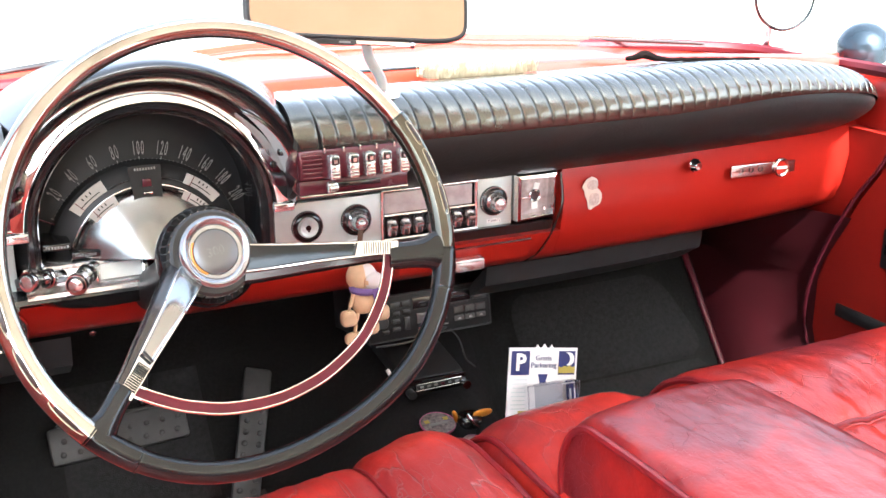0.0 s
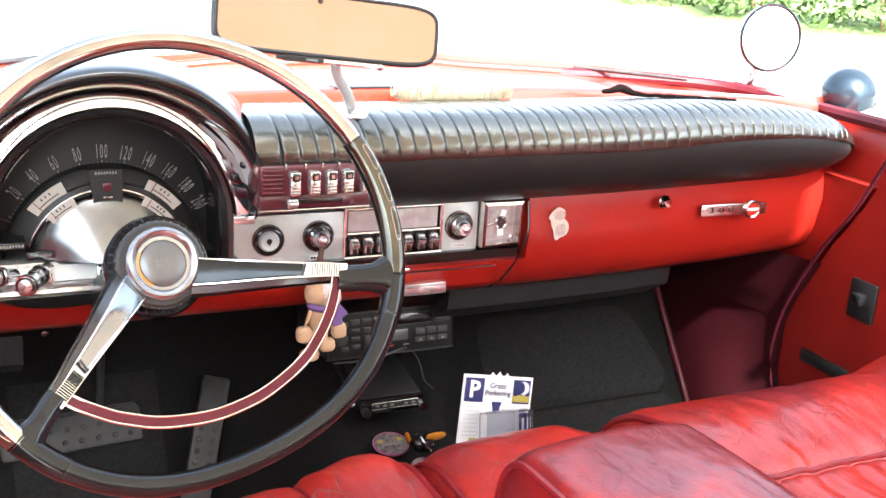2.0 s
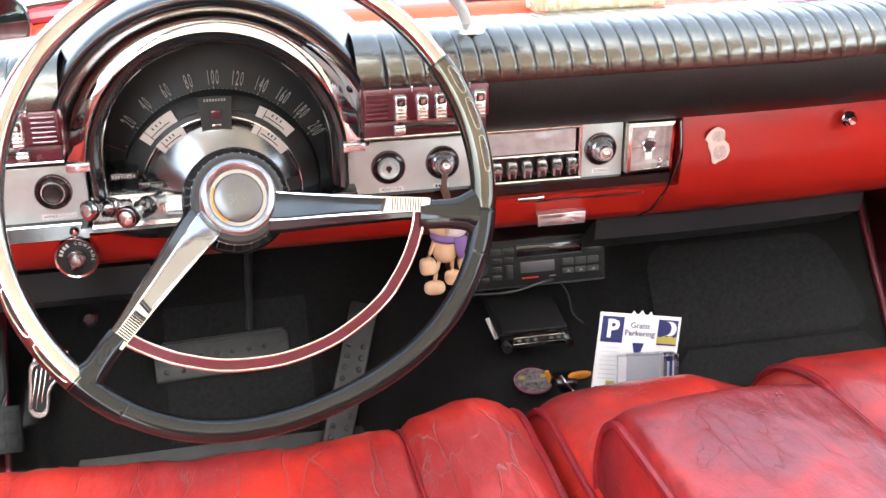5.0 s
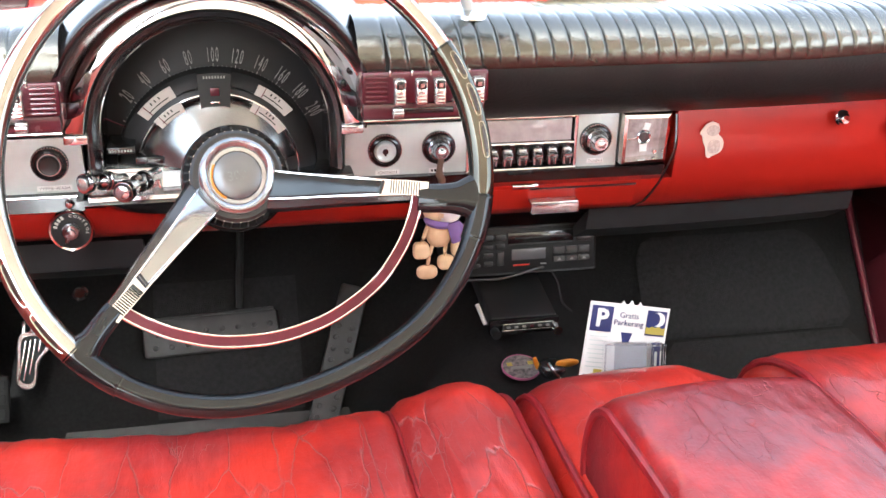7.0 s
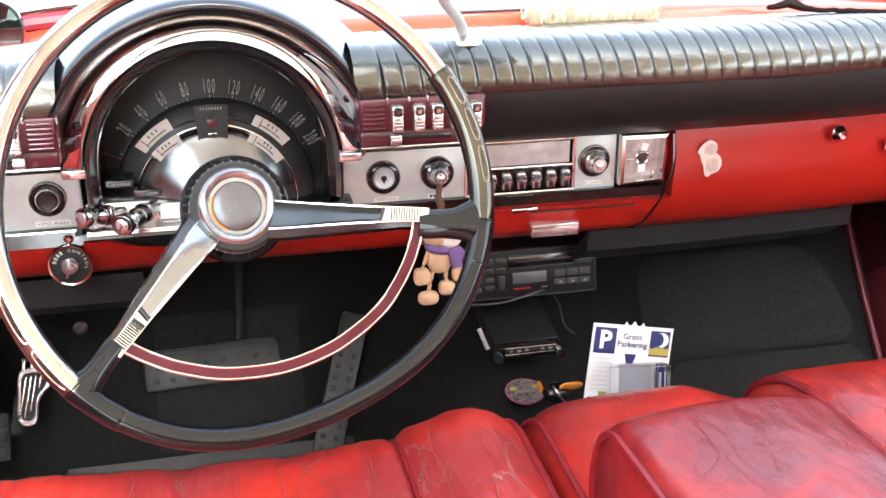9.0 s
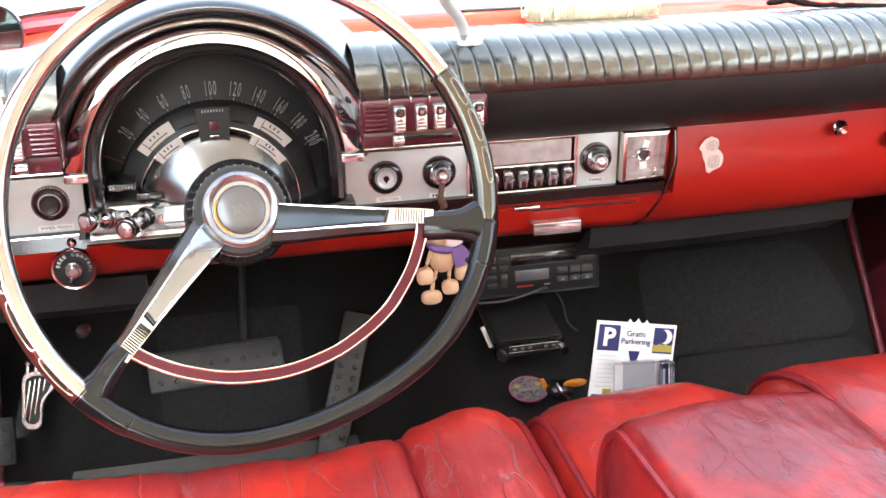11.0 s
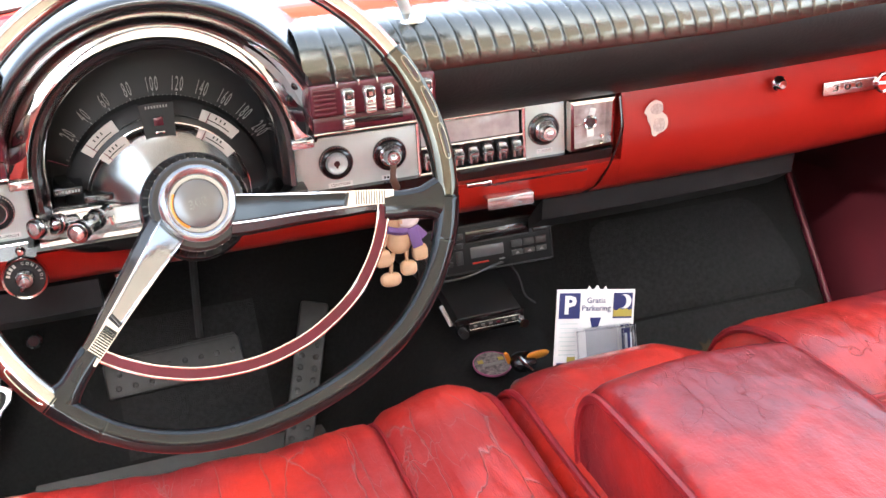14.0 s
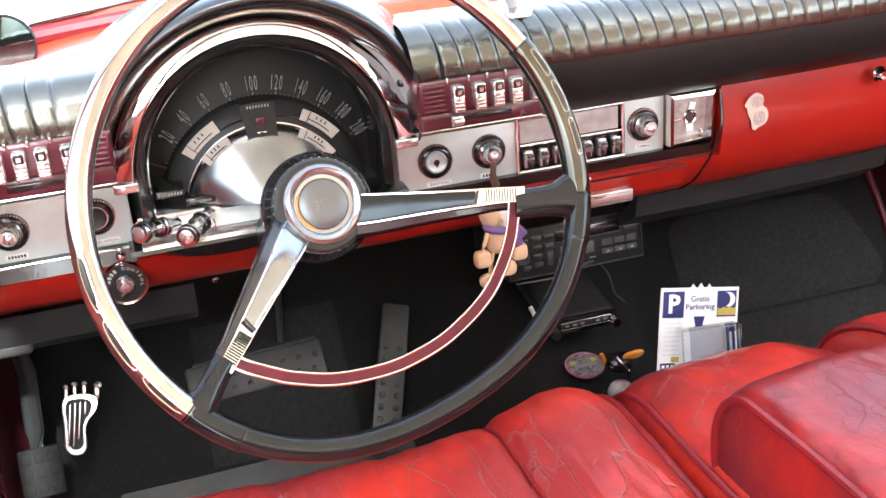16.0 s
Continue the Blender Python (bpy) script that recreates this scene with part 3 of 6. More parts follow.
def pleat_bm(x0, w, top_line=top_line):
    rows = []
    for i in range(13):
        s = 0.5 - 0.5 * math.cos(math.pi * i / 12)
        swell = 0.0024 * (1 - abs(2 * s - 1) ** 9)
        x = x0 + w * s
        end = min(1.0, max(0.0, (x - 0.600) / 0.135))
        k = math.sqrt(max(0.02, 1 - end ** 2.2))
        dy, dz = pad_shift(x)
        r = []
        reach = 0.91 - 0.18 * min(1.0, max(0.0, (x - 0.25) / 0.40))
        line = [at_step(top_line, q * reach) for q in range(len(top_line))]
        for q, p in enumerate(line):
            fade = min(1.0, (len(top_line) - 1 - q) / 4)
            a, b = line[max(q - 1, 0)], line[min(q + 1, len(line) - 1)]
            n = Vector((-(b.y - a.y), b.x - a.x)).normalized()
            off = (swell * fade + 0.0012 * (1 if fade > 0 else 0) - 0.0014 * (1 - fade)) * -1
            r.append((x + 0.006 * max(0, q - 8) / 12, (p.x + n.x * off - 0.03) * k + 0.03 + dy, 0.90 + (p.y + n.y * off - 0.90) * k + dz * upper(p.y)))
        rows.append(r)
    return loft(rows)


for i in range(49):
    part("pleat", pleat_bm(-0.2185 + PLEAT * i, PLEAT), VINYL, pad)
# short pleated stretch on the outer side of the instrument hood
pad_left = part("pad_outer", loft([[(x, y, z) for y, z in core] for x in (-0.70, -0.62, -0.545)], around=True, caps=True), VINYL, dash)
outer_line = curve_through([(0.062, 0.953, 0), (-0.042, 0.9600, 0), (-0.078, 0.9480, 0), (-0.0890, 0.926, 0), (-0.0862, 0.904, 0)], 5)
for i in range(6):
    part("pleat", pleat_bm(-0.70 + PLEAT * i * 1.1, PLEAT * 1.1, outer_line), VINYL, pad_left)


# smooth ends of the pad, cut to the curve of the instrument hood
def pad_end(sx, x_join, top_line):
    line = [at_step(top_line, q * 0.91) for q in range(len(top_line))]
    rows = []
    for t in (0.0, 0.06, 0.15, 0.3, 0.5, 0.7, 0.85, 0.94, 1.0):
        row = []
        for q, p in enumerate(line):
            a, b = line[max(q - 1, 0)], line[min(q + 1, len(line) - 1)]
            n = Vector((-(b.y - a.y), b.x - a.x)).normalized()
            off = (0.0036 - 0.0030 * max(0.0, (t - 0.85) / 0.15) ** 2) * min(1.0, (len(line) - 1 - q) / 4) - 0.0016 * (q == len(line) - 1)
            y, z = p.x - n.x * off, p.y - n.y * off
            x0 = -0.386 + sx * math.sqrt(max(0.02, 0.1685 ** 2 - max(0.0, z - 0.842) ** 2))
            row.append((x0 + (x_join - x0) * t, y, z))
        rows.append(row)
    return loft(rows if sx > 0 else rows[::-1])


part("pad_end", pad_end(1, -0.2165, top_line), VINYL, pad)
part("pad_end", pad_end(-1, -0.5745, outer_line), VINYL, pad_left)

# ---- instrument hood and dial ----
CX, CZ = -0.386, 0.842


def arch(r, y, z0, n=40, sides=6):
    """A half ring with straight legs down to z0."""
    pts = [(CX - r, y, z0 + (CZ - z0) * i / sides) for i in range(sides)]
    pts += [(CX - r * math.cos(math.pi * i / n), y, CZ + r * math.sin(math.pi * i / n)) for i in range(n + 1)]
    return pts + [(CX + r, y, CZ - (CZ - z0) * (i + 1) / sides) for i in range(sides)]


hood = thing("instrument_hood", (CX, 0, 0.79), "arched black hood with chrome bezel over the speedometer", "instrument panel")
shell = [(0.1515, -0.030), (0.1520, -0.045), (0.1555, -0.060), (0.1605, -0.075), (0.1655, -0.086), (0.1705, -0.0925), (0.1755, -0.0925), (0.1792, -0.085), (0.1812, -0.068), (0.182, -0.04), (0.181, 0.0), (0.176, 0.06), (0.160, 0.13)]


def brim_at(r, y, a):
    """One point of the hood's section swept over the arch; its lip draws back towards both feet."""
    k = max(0.0, math.sin(a)) ** 0.75
    yy = y if y > 0 else y * (0.50 + 0.50 * k)
    rr = 0.150 + (r - 0.150) * (0.62 + 0.38 * k)
    rr += 0.030 * max(0.0, (y + 0.08) / 0.1) * math.cos(a) ** 2 if r > 0.178 else 0
    return (CX - rr * math.cos(a), yy, CZ + rr * math.sin(a))


def brim(r, y, n=56):
    return [brim_at(r, y, math.pi * (0.05 + 0.91 * i / n)) for i in range(n + 1)]


part("hood_shell", loft([brim(p.x, p.y) for p in curve_through([(r, y, 0) for r, y in shell], 3)]), HOOD_BLACK, hood, "glossy black hood shell")
part("brim_line", tube([Vector(p) + Vector((0, -0.001, 0)) for p in brim(0.1512, -0.042)], 0.0011, 6), BLACK, hood)


def soffit(s, a):
    """A point on the flared underside of the hood, s from 0 at the bezel to 1 at the lip."""
    q = s * 4
    i = min(3, int(q))
    (r0, y0), (r1, y1) = shell[1 + i], shell[2 + i]
    return brim_at(r0 + (r1 - r0) * (q - i) - 0.0016, y0 + (y1 - y0) * (q - i) - 0.0012, a)


for sx in (1,):
    rows = []
    for q in range(25):
        d = 1 + 49 * q / 24
        w = 0.56 * math.sqrt(max(0.0, 1 - (max(0, d - 12) / 38.2) ** 2)) * (0.75 + 0.25 * min(1, d / 12))
        a = radians(180 - d) if sx > 0 else radians(d)
        rows.append([soffit(0.04 + w * t / 5, a) for t in range(6)])
    part("side_plate", loft(rows), ALUMINIUM, hood, "worn silver side plate")
    part("plate_edge", tube([r[-1] for r in rows], 0.0012, 6), DULL_CHROME, hood)
    a = radians(180 - 26) if sx > 0 else radians(26)
    part("screw", put(lathe([(0, 0.003), (0.003, 0.0025), (0.0040, 0.001), (0.0045, 0)], 16), Matrix.Translation(soffit(0.30, a)) @ FACE @ pose(0, 0, 0, 0, -25 * sx, 0)), SPOKE_STEEL, hood)
bezel = [(0.1515, -0.028), (0.1512, -0.0380), (0.1495, -0.0405), (0.1425, -0.0430), (0.1355, -0.0452), (0.1330, -0.0455), (0.1312, -0.0430), (0.1305, -0.030)]
part("bezel", loft([arch(r, y, 0.849) for r, y in bezel]), CHROME, hood, "chrome bezel band")
for sx in (-1, 1):
    part("bezel_foot", box(0.024, 0.03, 0.010, (CX + sx * 0.140, -0.034, 0.846), 0.002), SATIN_SILVER, hood)
part("inner_ring", loft([arch(r, y, 0.80) for r, y in [(0.1310, -0.038), (0.1290, -0.041), (0.1245, -0.040), (0.1195, -0.030), (0.1175, -0.026), (0.1165, 0.0), (0.116, 0.045)]]), BLACK, hood)
part("dial_lip", loft([arch(r, y, 0.80) for r, y in [(0.1196, -0.0300), (0.1185, -0.0315), (0.1172, -0.0295)]]), CHROME, hood)
DZ = 0.79


def dial_pt(r, a, y):
    return (CX + r * math.cos(a), y, DZ + r * math.sin(a))


def dial_ring(prof, a0, a1, n=48):
    return loft([[dial_pt(r, radians(a0 + (a1 - a0) * i / n), y) for r, y in prof] for i in range(n + 1)])


def arc_plate(r0, r1, a0, a1, y, n=10, thick=0.002):
    return dial_ring([(r0, y), (r0, y - thick), (r1, y - thick), (r1, y)], a0, a1, n)


dial = part("dial", dial_ring([(0.165, 0.046), (0.150, 0.041), (0.109, 0.031), (0.1065, 0.020)], -8, 188, 60), DIAL_BLACK, hood, "black speedometer dial")
band = part("inner_band", dial_ring([(0.1065, 0.020), (0.100, 0.012), (0.080, 0.003), (0.070, 0.0)], -4, 184, 60), DIAL_BAND, hood, "dark grey gauge band")
# the half dome ends in a level foot above the lever housing
dome_prof = ((0.0840, -0.0002), (0.0825, -0.003), (0.0780, -0.0068), (0.067, -0.0138), (0.052, -0.0235), (0.035, -0.0335), (0.015, -0.042), (0.001, -0.0440))
rows = []
for i in range(61):
    row = [dial_pt(r, radians(-6 + 192 * i / 60), y) for r, y in dome_prof]
    rows.append([(x, y, max(z, 0.8055)) for x, y, z in row])
dome = part("dome", loft(rows), DOME_SILVER, hood, "silver half dome")
part("floor_plate", box(0.29, 0.06, 0.006, (CX, 0.01, 0.784)), BLACK, hood)
part("dome_line", dial_ring([(0.0862, 0.0040), (0.0866, 0.0022), (0.0852, 0.0014), (0.0846, 0.0030)], -2, 182, 60), DULL_CHROME, hood)
# two small black labels at the foot of the dial
for x, z, word in ((-0.4865, 0.8235, ""), (-0.4580, 0.8118, "MAP LIGHT")):
    lab = part("label_plate", box(0.029, 0.050, 0.0075, (x, 0.006, z), 0.0012), BLACK, hood)
    if word:
        part("letters", letters(word, 0.0044, pose(x, -0.0192, z) @ FACE @ pose(0, 0, 0, 0, 0, -3), 0.0002), DIAL_GREY, lab)
    else:
        for q in range(8):
            part("illegible_mark", box(0.0019, 0.0004, 0.0030, (x - 0.0108 + 0.0031 * q, -0.0192, z), 0), DIAL_GREY, lab)
for k in range(1, 11):
    word = str(20 * k)
    for q, ch in enumerate(word):
        a = radians(90 + (5 - k) * 12.4 - 2.25 * (q - (len(word) - 1) / 2))
        x, _, z = dial_pt(0.1205, a, 0)
        m = Matrix.Translation((x, 0.0315, z)) @ FACE @ pose(0, 0, 0, 0, 0, math.degrees(a) - 90) @ Matrix.Diagonal((0.62, 1.95, 1, 1))
        part("numeral", letters(ch, 0.0118, m), DIAL_FADED, dial)
ticks = []
for k in range(0, 51):
    a = radians(90 + (25 - k) * 12.4 / 5)
    long = 0.0055 if k % 5 == 0 else 0.003
    ticks.append(put(box(0.0008, 0.001, long, bevel=0), Matrix.Translation(dial_pt(0.1065 + long / 2, a, 0.0295)) @ pose(0, 0, 0, 0, 90 - math.degrees(a), 0)))
part("scale_ticks", join(*ticks), DIAL_FADED, dial)
for a0, a1, r0, r1, y in ((116, 141, 0.0915, 0.105, 0.009), (38, 63.5, 0.092, 0.104, 0.009), (114, 137, 0.0765, 0.0885, -0.0055), (33, 63, 0.0765, 0.087, -0.0055)):
    g = part("gauge_window", arc_plate(r0, r1, a0, a1, y), DIAL_WHITE, dial, "small pale gauge window")
    am = (a0 + a1) / 2
    part("gauge_scale", arc_plate(r0 + 0.0035, r0 + 0.0045, am - 8, am + 8, y - 0.0022, 8, 0.0004), DIAL_BLACK, g)
    part("gauge_letters", join(*[put(box(0.0014, 0.0006, 0.0030, bevel=0), Matrix.Translation(dial_pt((r0 + r1) / 2 + 0.0025, radians(am - 3 + 3 * q), y - 0.0024)) @ pose(0, 0, 0, 0, 90 - am, 0)) for q in range(3)]), DIAL_BLACK, g)
    part("gauge_pointer", put(box(0.0008, 0.0008, r1 - r0, bevel=0), Matrix.Translation(dial_pt((r0 + r1) / 2, radians(a1 - 5), y - 0.003)) @ pose(0, 0, 0, 0, 90 - (a1 - 5), 0)), HORN_RED, g)
odo = part("odometer", loft([[dial_pt(r, radians(a), y) for a in (90 + w, 90, 90 - w)] for r, y, w in ((0.068, -0.007, 12), (0.072, -0.010, 12), (0.108, 0.004, 9.5), (0.1105, 0.020, 9.5))]), DIAL_BLACK, dial, "black odometer block")
part("odometer_word", join(*[box(0.0016, 0.0006, 0.0028, (CX - 0.0105 + 0.003 * q, 0.0012, DZ + 0.104), 0) for q in range(8)]), DIAL_GREY, odo)
part("warning_lamp", box(0.010, 0.004, 0.009, (CX, -0.0040, DZ + 0.090), 0.001), MAROON, odo)
part("lamp_slot", box(0.0095, 0.004, 0.0022, (CX, -0.0085, DZ + 0.0795), 0.0005), CHROME, odo)
for r, y, spans in ((0.0835, -0.0025, ((14, 78), (102, 166))), (0.0925, 0.0068, ((64, 79), (101, 115))), (0.072, -0.0035, ((79, 101),))):
    for a0, a1 in spans:
        part("trim_arc", dial_ring([(r - 0.0008, y + 0.001), (r, y - 0.0012), (r + 0.0008, y + 0.001)], a0, a1, 24), CHROME, dial)
for x, w, n in ((-0.487, 0.024, 8), (-0.452, 0.022, 8)):
    part("warning_words", join(*[box(w / n * 0.6, 0.0008, 0.0026, (x - w / 2 + w / n * (q + 0.5), -0.012, 0.800), 0) for q in range(n)]), DIAL_GREY, dial)
needle = put(box(0.0012, 0.0012, 0.040, (0, 0, 0.02), 0.0003), Matrix.Translation(dial_pt(0.092, radians(154), 0.024)) @ pose(0, 0, 0, 0, 90 - 154, 0))
part("needle", needle, HORN_RED, dial)
for a, r in ((22, 0.1415), (158, 0.1415)):
    p = (CX + r * math.cos(radians(a)), -0.0435, CZ + r * math.sin(radians(a)))
    part("screw", put(lathe([(0, 0.003), (0.003, 0.0025), (0.0040, 0.001), (0.0045, 0)], 16), Matrix.Translation(p) @ FACE), SPOKE_STEEL, hood)


# ---- instrument strip: aluminium panels, knobs, radio, clock ----
def knob_at(x, z, y, parent, kind="knob"):
    """A knurled round control with its black escutcheon."""
    m = Matrix.Translation((x, y, z)) @ FACE
    esc = part("escutcheon", put(lathe([(0.0195, 0), (0.0195, 0.002), (0.018, 0.0045), (0.0145, 0.006), (0.0135, 0.004), (0.001, 0.004)], 40), m), BLACK, parent)
    flutes = [put(box(0.0012, 0.0012, 0.004, (0.0185, 0, 0.003), 0), m @ pose(0, 0, 0, 0, 0, 9 * i)) for i in range(40)]
    part("fluted_edge", join(*flutes), DULL_CHROME, esc)
    if kind == "lock":
        part("lock_face", put(lathe([(0.0125, 0.004), (0.0122, 0.007), (0.0105, 0.0085), (0.0085, 0.007), (0.007, 0.0065), (0.0001, 0.0065)], 36), m), ALUMINIUM, esc)
        part("keyhole", put(join(lathe([(0.0035, 0.0066), (0.0033, 0.0072), (0.0001, 0.0072)], 20), box(0.0022, 0.006, 0.001, (0, -0.002, 0.0069), 0)), m), BLACK, esc)
    elif kind == "ring":
        part("button", put(lathe([(0.011, 0.004), (0.011, 0.008), (0.009, 0.0095), (0.006, 0.0085), (0.0001, 0.0088)], 36), m), BLACK_PLASTIC, esc)
        part("trim_ring", put(lathe([(0.0125, 0.0045), (0.0122, 0.0062), (0.0112, 0.0062), (0.0112, 0.0045)], 36), m), DULL_CHROME, esc)
    else:
        part("knob", put(lathe([(0.013, 0.004), (0.0128, 0.008), (0.010, 0.010), (0.0085, 0.013), (0.0088, 0.019), (0.0075, 0.021), (0.005, 0.021), (0.0046, 0.024), (0.003, 0.0255), (0.0001, 0.026)], 36), m), SATIN_SILVER, esc)
    return esc


def bars(x, z, y, w, h, n, mat, parent, name="lettering"):
    """Small unreadable lettering as plain bars."""
    step = w / n
    part(name, join(*[box(step * 0.6, 0.0006, h, (x - w / 2 + step * (i + 0.5), y, z), 0) for i in range(n)]), mat, parent)


strip_r = thing("switch_panel", (-0.18, 0.005, 0.77), "brushed aluminium panel with ignition lock and knob", "switch panel", "switch panels")
part("plate", box(0.142, 0.010, 0.062, (-0.177, 0.012, 0.802), 0.0015), ALUMINIUM, strip_r)
knob_at(-0.203, 0.803, 0.007, strip_r, "lock")
knob_at(-0.141, 0.804, 0.007, strip_r)
for x, w, word in ((-0.200, 0.024, "IGNITION"), (-0.143, 0.014, "")):
    part("label_strip", box(w + 0.004, 0.0006, 0.0054, (x, 0.0065, 0.7765), 0), WHITE_CARD, strip_r)
    if word:
        part("word", letters(word, 0.0050, Matrix.Translation((x, 0.0060, 0.7765)) @ FACE, 0.0001), BLACK, strip_r)
    else:
        bars(x, 0.7765, 0.006, w, 0.0030, 4, BLACK, strip_r)
strip_l = thing("switch_panel", (-0.62, 0.005, 0.77), "brushed aluminium panel with wiper and light knobs", "switch panel", "switch panels")
part("plate", box(0.175, 0.010, 0.062, (-0.615, 0.012, 0.802), 0.0015), ALUMINIUM, strip_l)
knob_at(-0.562, 0.805, 0.007, strip_l, "ring")
knob_at(-0.645, 0.804, 0.007, strip_l)
for x, w, word in ((-0.560, 0.032, "WIPER-WASH"), (-0.643, 0.018, "")):
    part("label_strip", box(w + 0.004, 0.0006, 0.0056, (x, 0.0065, 0.777), 0), WHITE_CARD, strip_l)
    if word:
        part("word", letters(word, 0.0052, Matrix.Translation((x, 0.0060, 0.777)) @ FACE, 0.0001), BLACK, strip_l)
    else:
        bars(x, 0.777, 0.006, w, 0.0030, 6, BLACK, strip_l)

radio = thing("dash_radio", (-0.04, 0.0, 0.77), "chrome-framed valve-era dash radio with push keys", "radio")
part("case", box(0.130, 0.010, 0.064, (-0.042, 0.014, 0.803), 0.001), BLACK, radio)
for a, b in (((-0.107, 0.835), (0.022, 0.835)), ((-0.107, 0.771), (0.022, 0.771)), ((-0.107, 0.771), (-0.107, 0.835)), ((0.022, 0.771), (0.022, 0.835))):
    part("frame_bar", rod((a[0], 0.006, a[1]), (b[0], 0.006, b[1]), 0.0024, 10), CHROME, radio)
# The scale's pale tone is a whitish glass reflection put into its colour.
part("scale_window", box(0.120, 0.003, 0.026, (-0.043, 0.0085, 0.8185), 0.001), surface("radio_scale", (0.46, 0.43, 0.42), 0.15, coat=0.8, scale=50, other=(0.32, 0.29, 0.29)), radio, "glass tuning scale paled for its whitish reflection")
part("scale_lip", rod((-0.104, 0.006, 0.8035), (0.020, 0.006, 0.8035), 0.0016, 8), CHROME, radio)
key_bm = join(box(0.0105, 0.010, 0.020, (0, -0.004, 0), 0.002), put(box(0.0105, 0.012, 0.008, (0, 0, 0), 0.0025), pose(0, -0.009, 0.004, 25)))
key0 = part("push_key", put(key_bm, Matrix.Translation((-0.0965, 0.006, 0.789))), SATIN_SILVER, radio)
for i in range(1, 7):
    again(key0, (0.0178 * i, 0, 0))
for i in range(7):
    part("key_insert", box(0.0052, 0.0012, 0.0085, (-0.0965 + 0.0178 * i, -0.0042, 0.784), 0.0003), BLACK, radio)
part("lower_trim", rod((-0.107, 0.004, 0.7735), (0.022, 0.004, 0.7735), 0.0022, 8), DULL_CHROME, radio)
tuner = thing("tuner_panel", (0.047, 0.005, 0.77), "aluminium panel with fluted tuning knob", "tuner panel")
part("plate", box(0.050, 0.010, 0.064, (0.0485, 0.010, 0.804), 0.0012), ALUMINIUM, tuner)
knob_at(0.046, 0.806, 0.005, tuner)
part("label_strip", box(0.020, 0.0006, 0.005, (0.047, 0.0045, 0.7795), 0), WHITE_CARD, tuner)
part("word", letters("TUNING", 0.0046, Matrix.Translation((0.047, 0.0040, 0.7795)) @ FACE, 0.0001), BLACK, tuner)
clock = thing("dash_clock", (0.105, 0.0, 0.775), "square chrome dash clock with faded face", "clock")
bm = loft([[(0.0745, 0.012, 0.776), (0.140, 0.012, 0.776), (0.143, 0.012, 0.840), (0.0745, 0.012, 0.838)], [(0.0755, -0.008, 0.777), (0.129, -0.010, 0.779), (0.1315, -0.010, 0.837), (0.0755, -0.008, 0.837)], [(0.079, -0.0095, 0.780), (0.1255, -0.0115, 0.783), (0.1275, -0.0115, 0.833), (0.079, -0.0095, 0.833)], [(0.081, 0.0, 0.783), (0.123, 0.0, 0.786), (0.1245, 0.0, 0.830), (0.081, 0.0, 0.830)]], around=True)
part("bezel", bm, CHROME, clock, "bevelled chrome bezel", 20)
part("face", box(0.046, 0.004, 0.050, (0.103, 0.002, 0.808), 0.0005), surface("clock_face", (0.40, 0.34, 0.34), 0.3, other=(0.22, 0.17, 0.175), scale=90, coat=0.5), clock)
part("hour_hand", put(box(0.008, 0.001, 0.014, (0, 0, 0.010), 0.0004), Matrix.Translation((0.103, -0.001, 0.808)) @ pose(0, 0, 0, 0, 15, 0)), WHITE_CARD, clock)
part("minute_hand", put(box(0.009, 0.001, 0.014, (0, 0, 0.011), 0.0004), Matrix.Translation((0.103, -0.0015, 0.808)) @ pose(0, 0, 0, 0, 178, 0)), WHITE_CARD, clock)
part("arbor_ring", put(lathe([(0.0088, 0), (0.0088, 0.002), (0.0075, 0.0032), (0.0062, 0.0022), (0.0060, 0.0008)], 24), Matrix.Translation((0.103, -0.001, 0.808)) @ FACE), CHROME, clock)
part("arbor", put(lathe([(0.0060, 0.0006), (0.0060, 0.0016), (0.0001, 0.0018)], 20), Matrix.Translation((0.103, -0.001, 0.808)) @ FACE), BLACK, clock)
part("alarm_hand", put(box(0.0016, 0.001, 0.012, (0, 0, 0.014), 0.0003), Matrix.Translation((0.103, -0.001, 0.808)) @ pose(0, 0, 0, 0, -98, 0)), DULL_CHROME, clock)
part("set_knob", put(lathe([(0.0025, 0), (0.0025, 0.003), (0.0001, 0.0035)], 12), Matrix.Translation((0.117, -0.002, 0.790)) @ FACE), CHROME, clock)


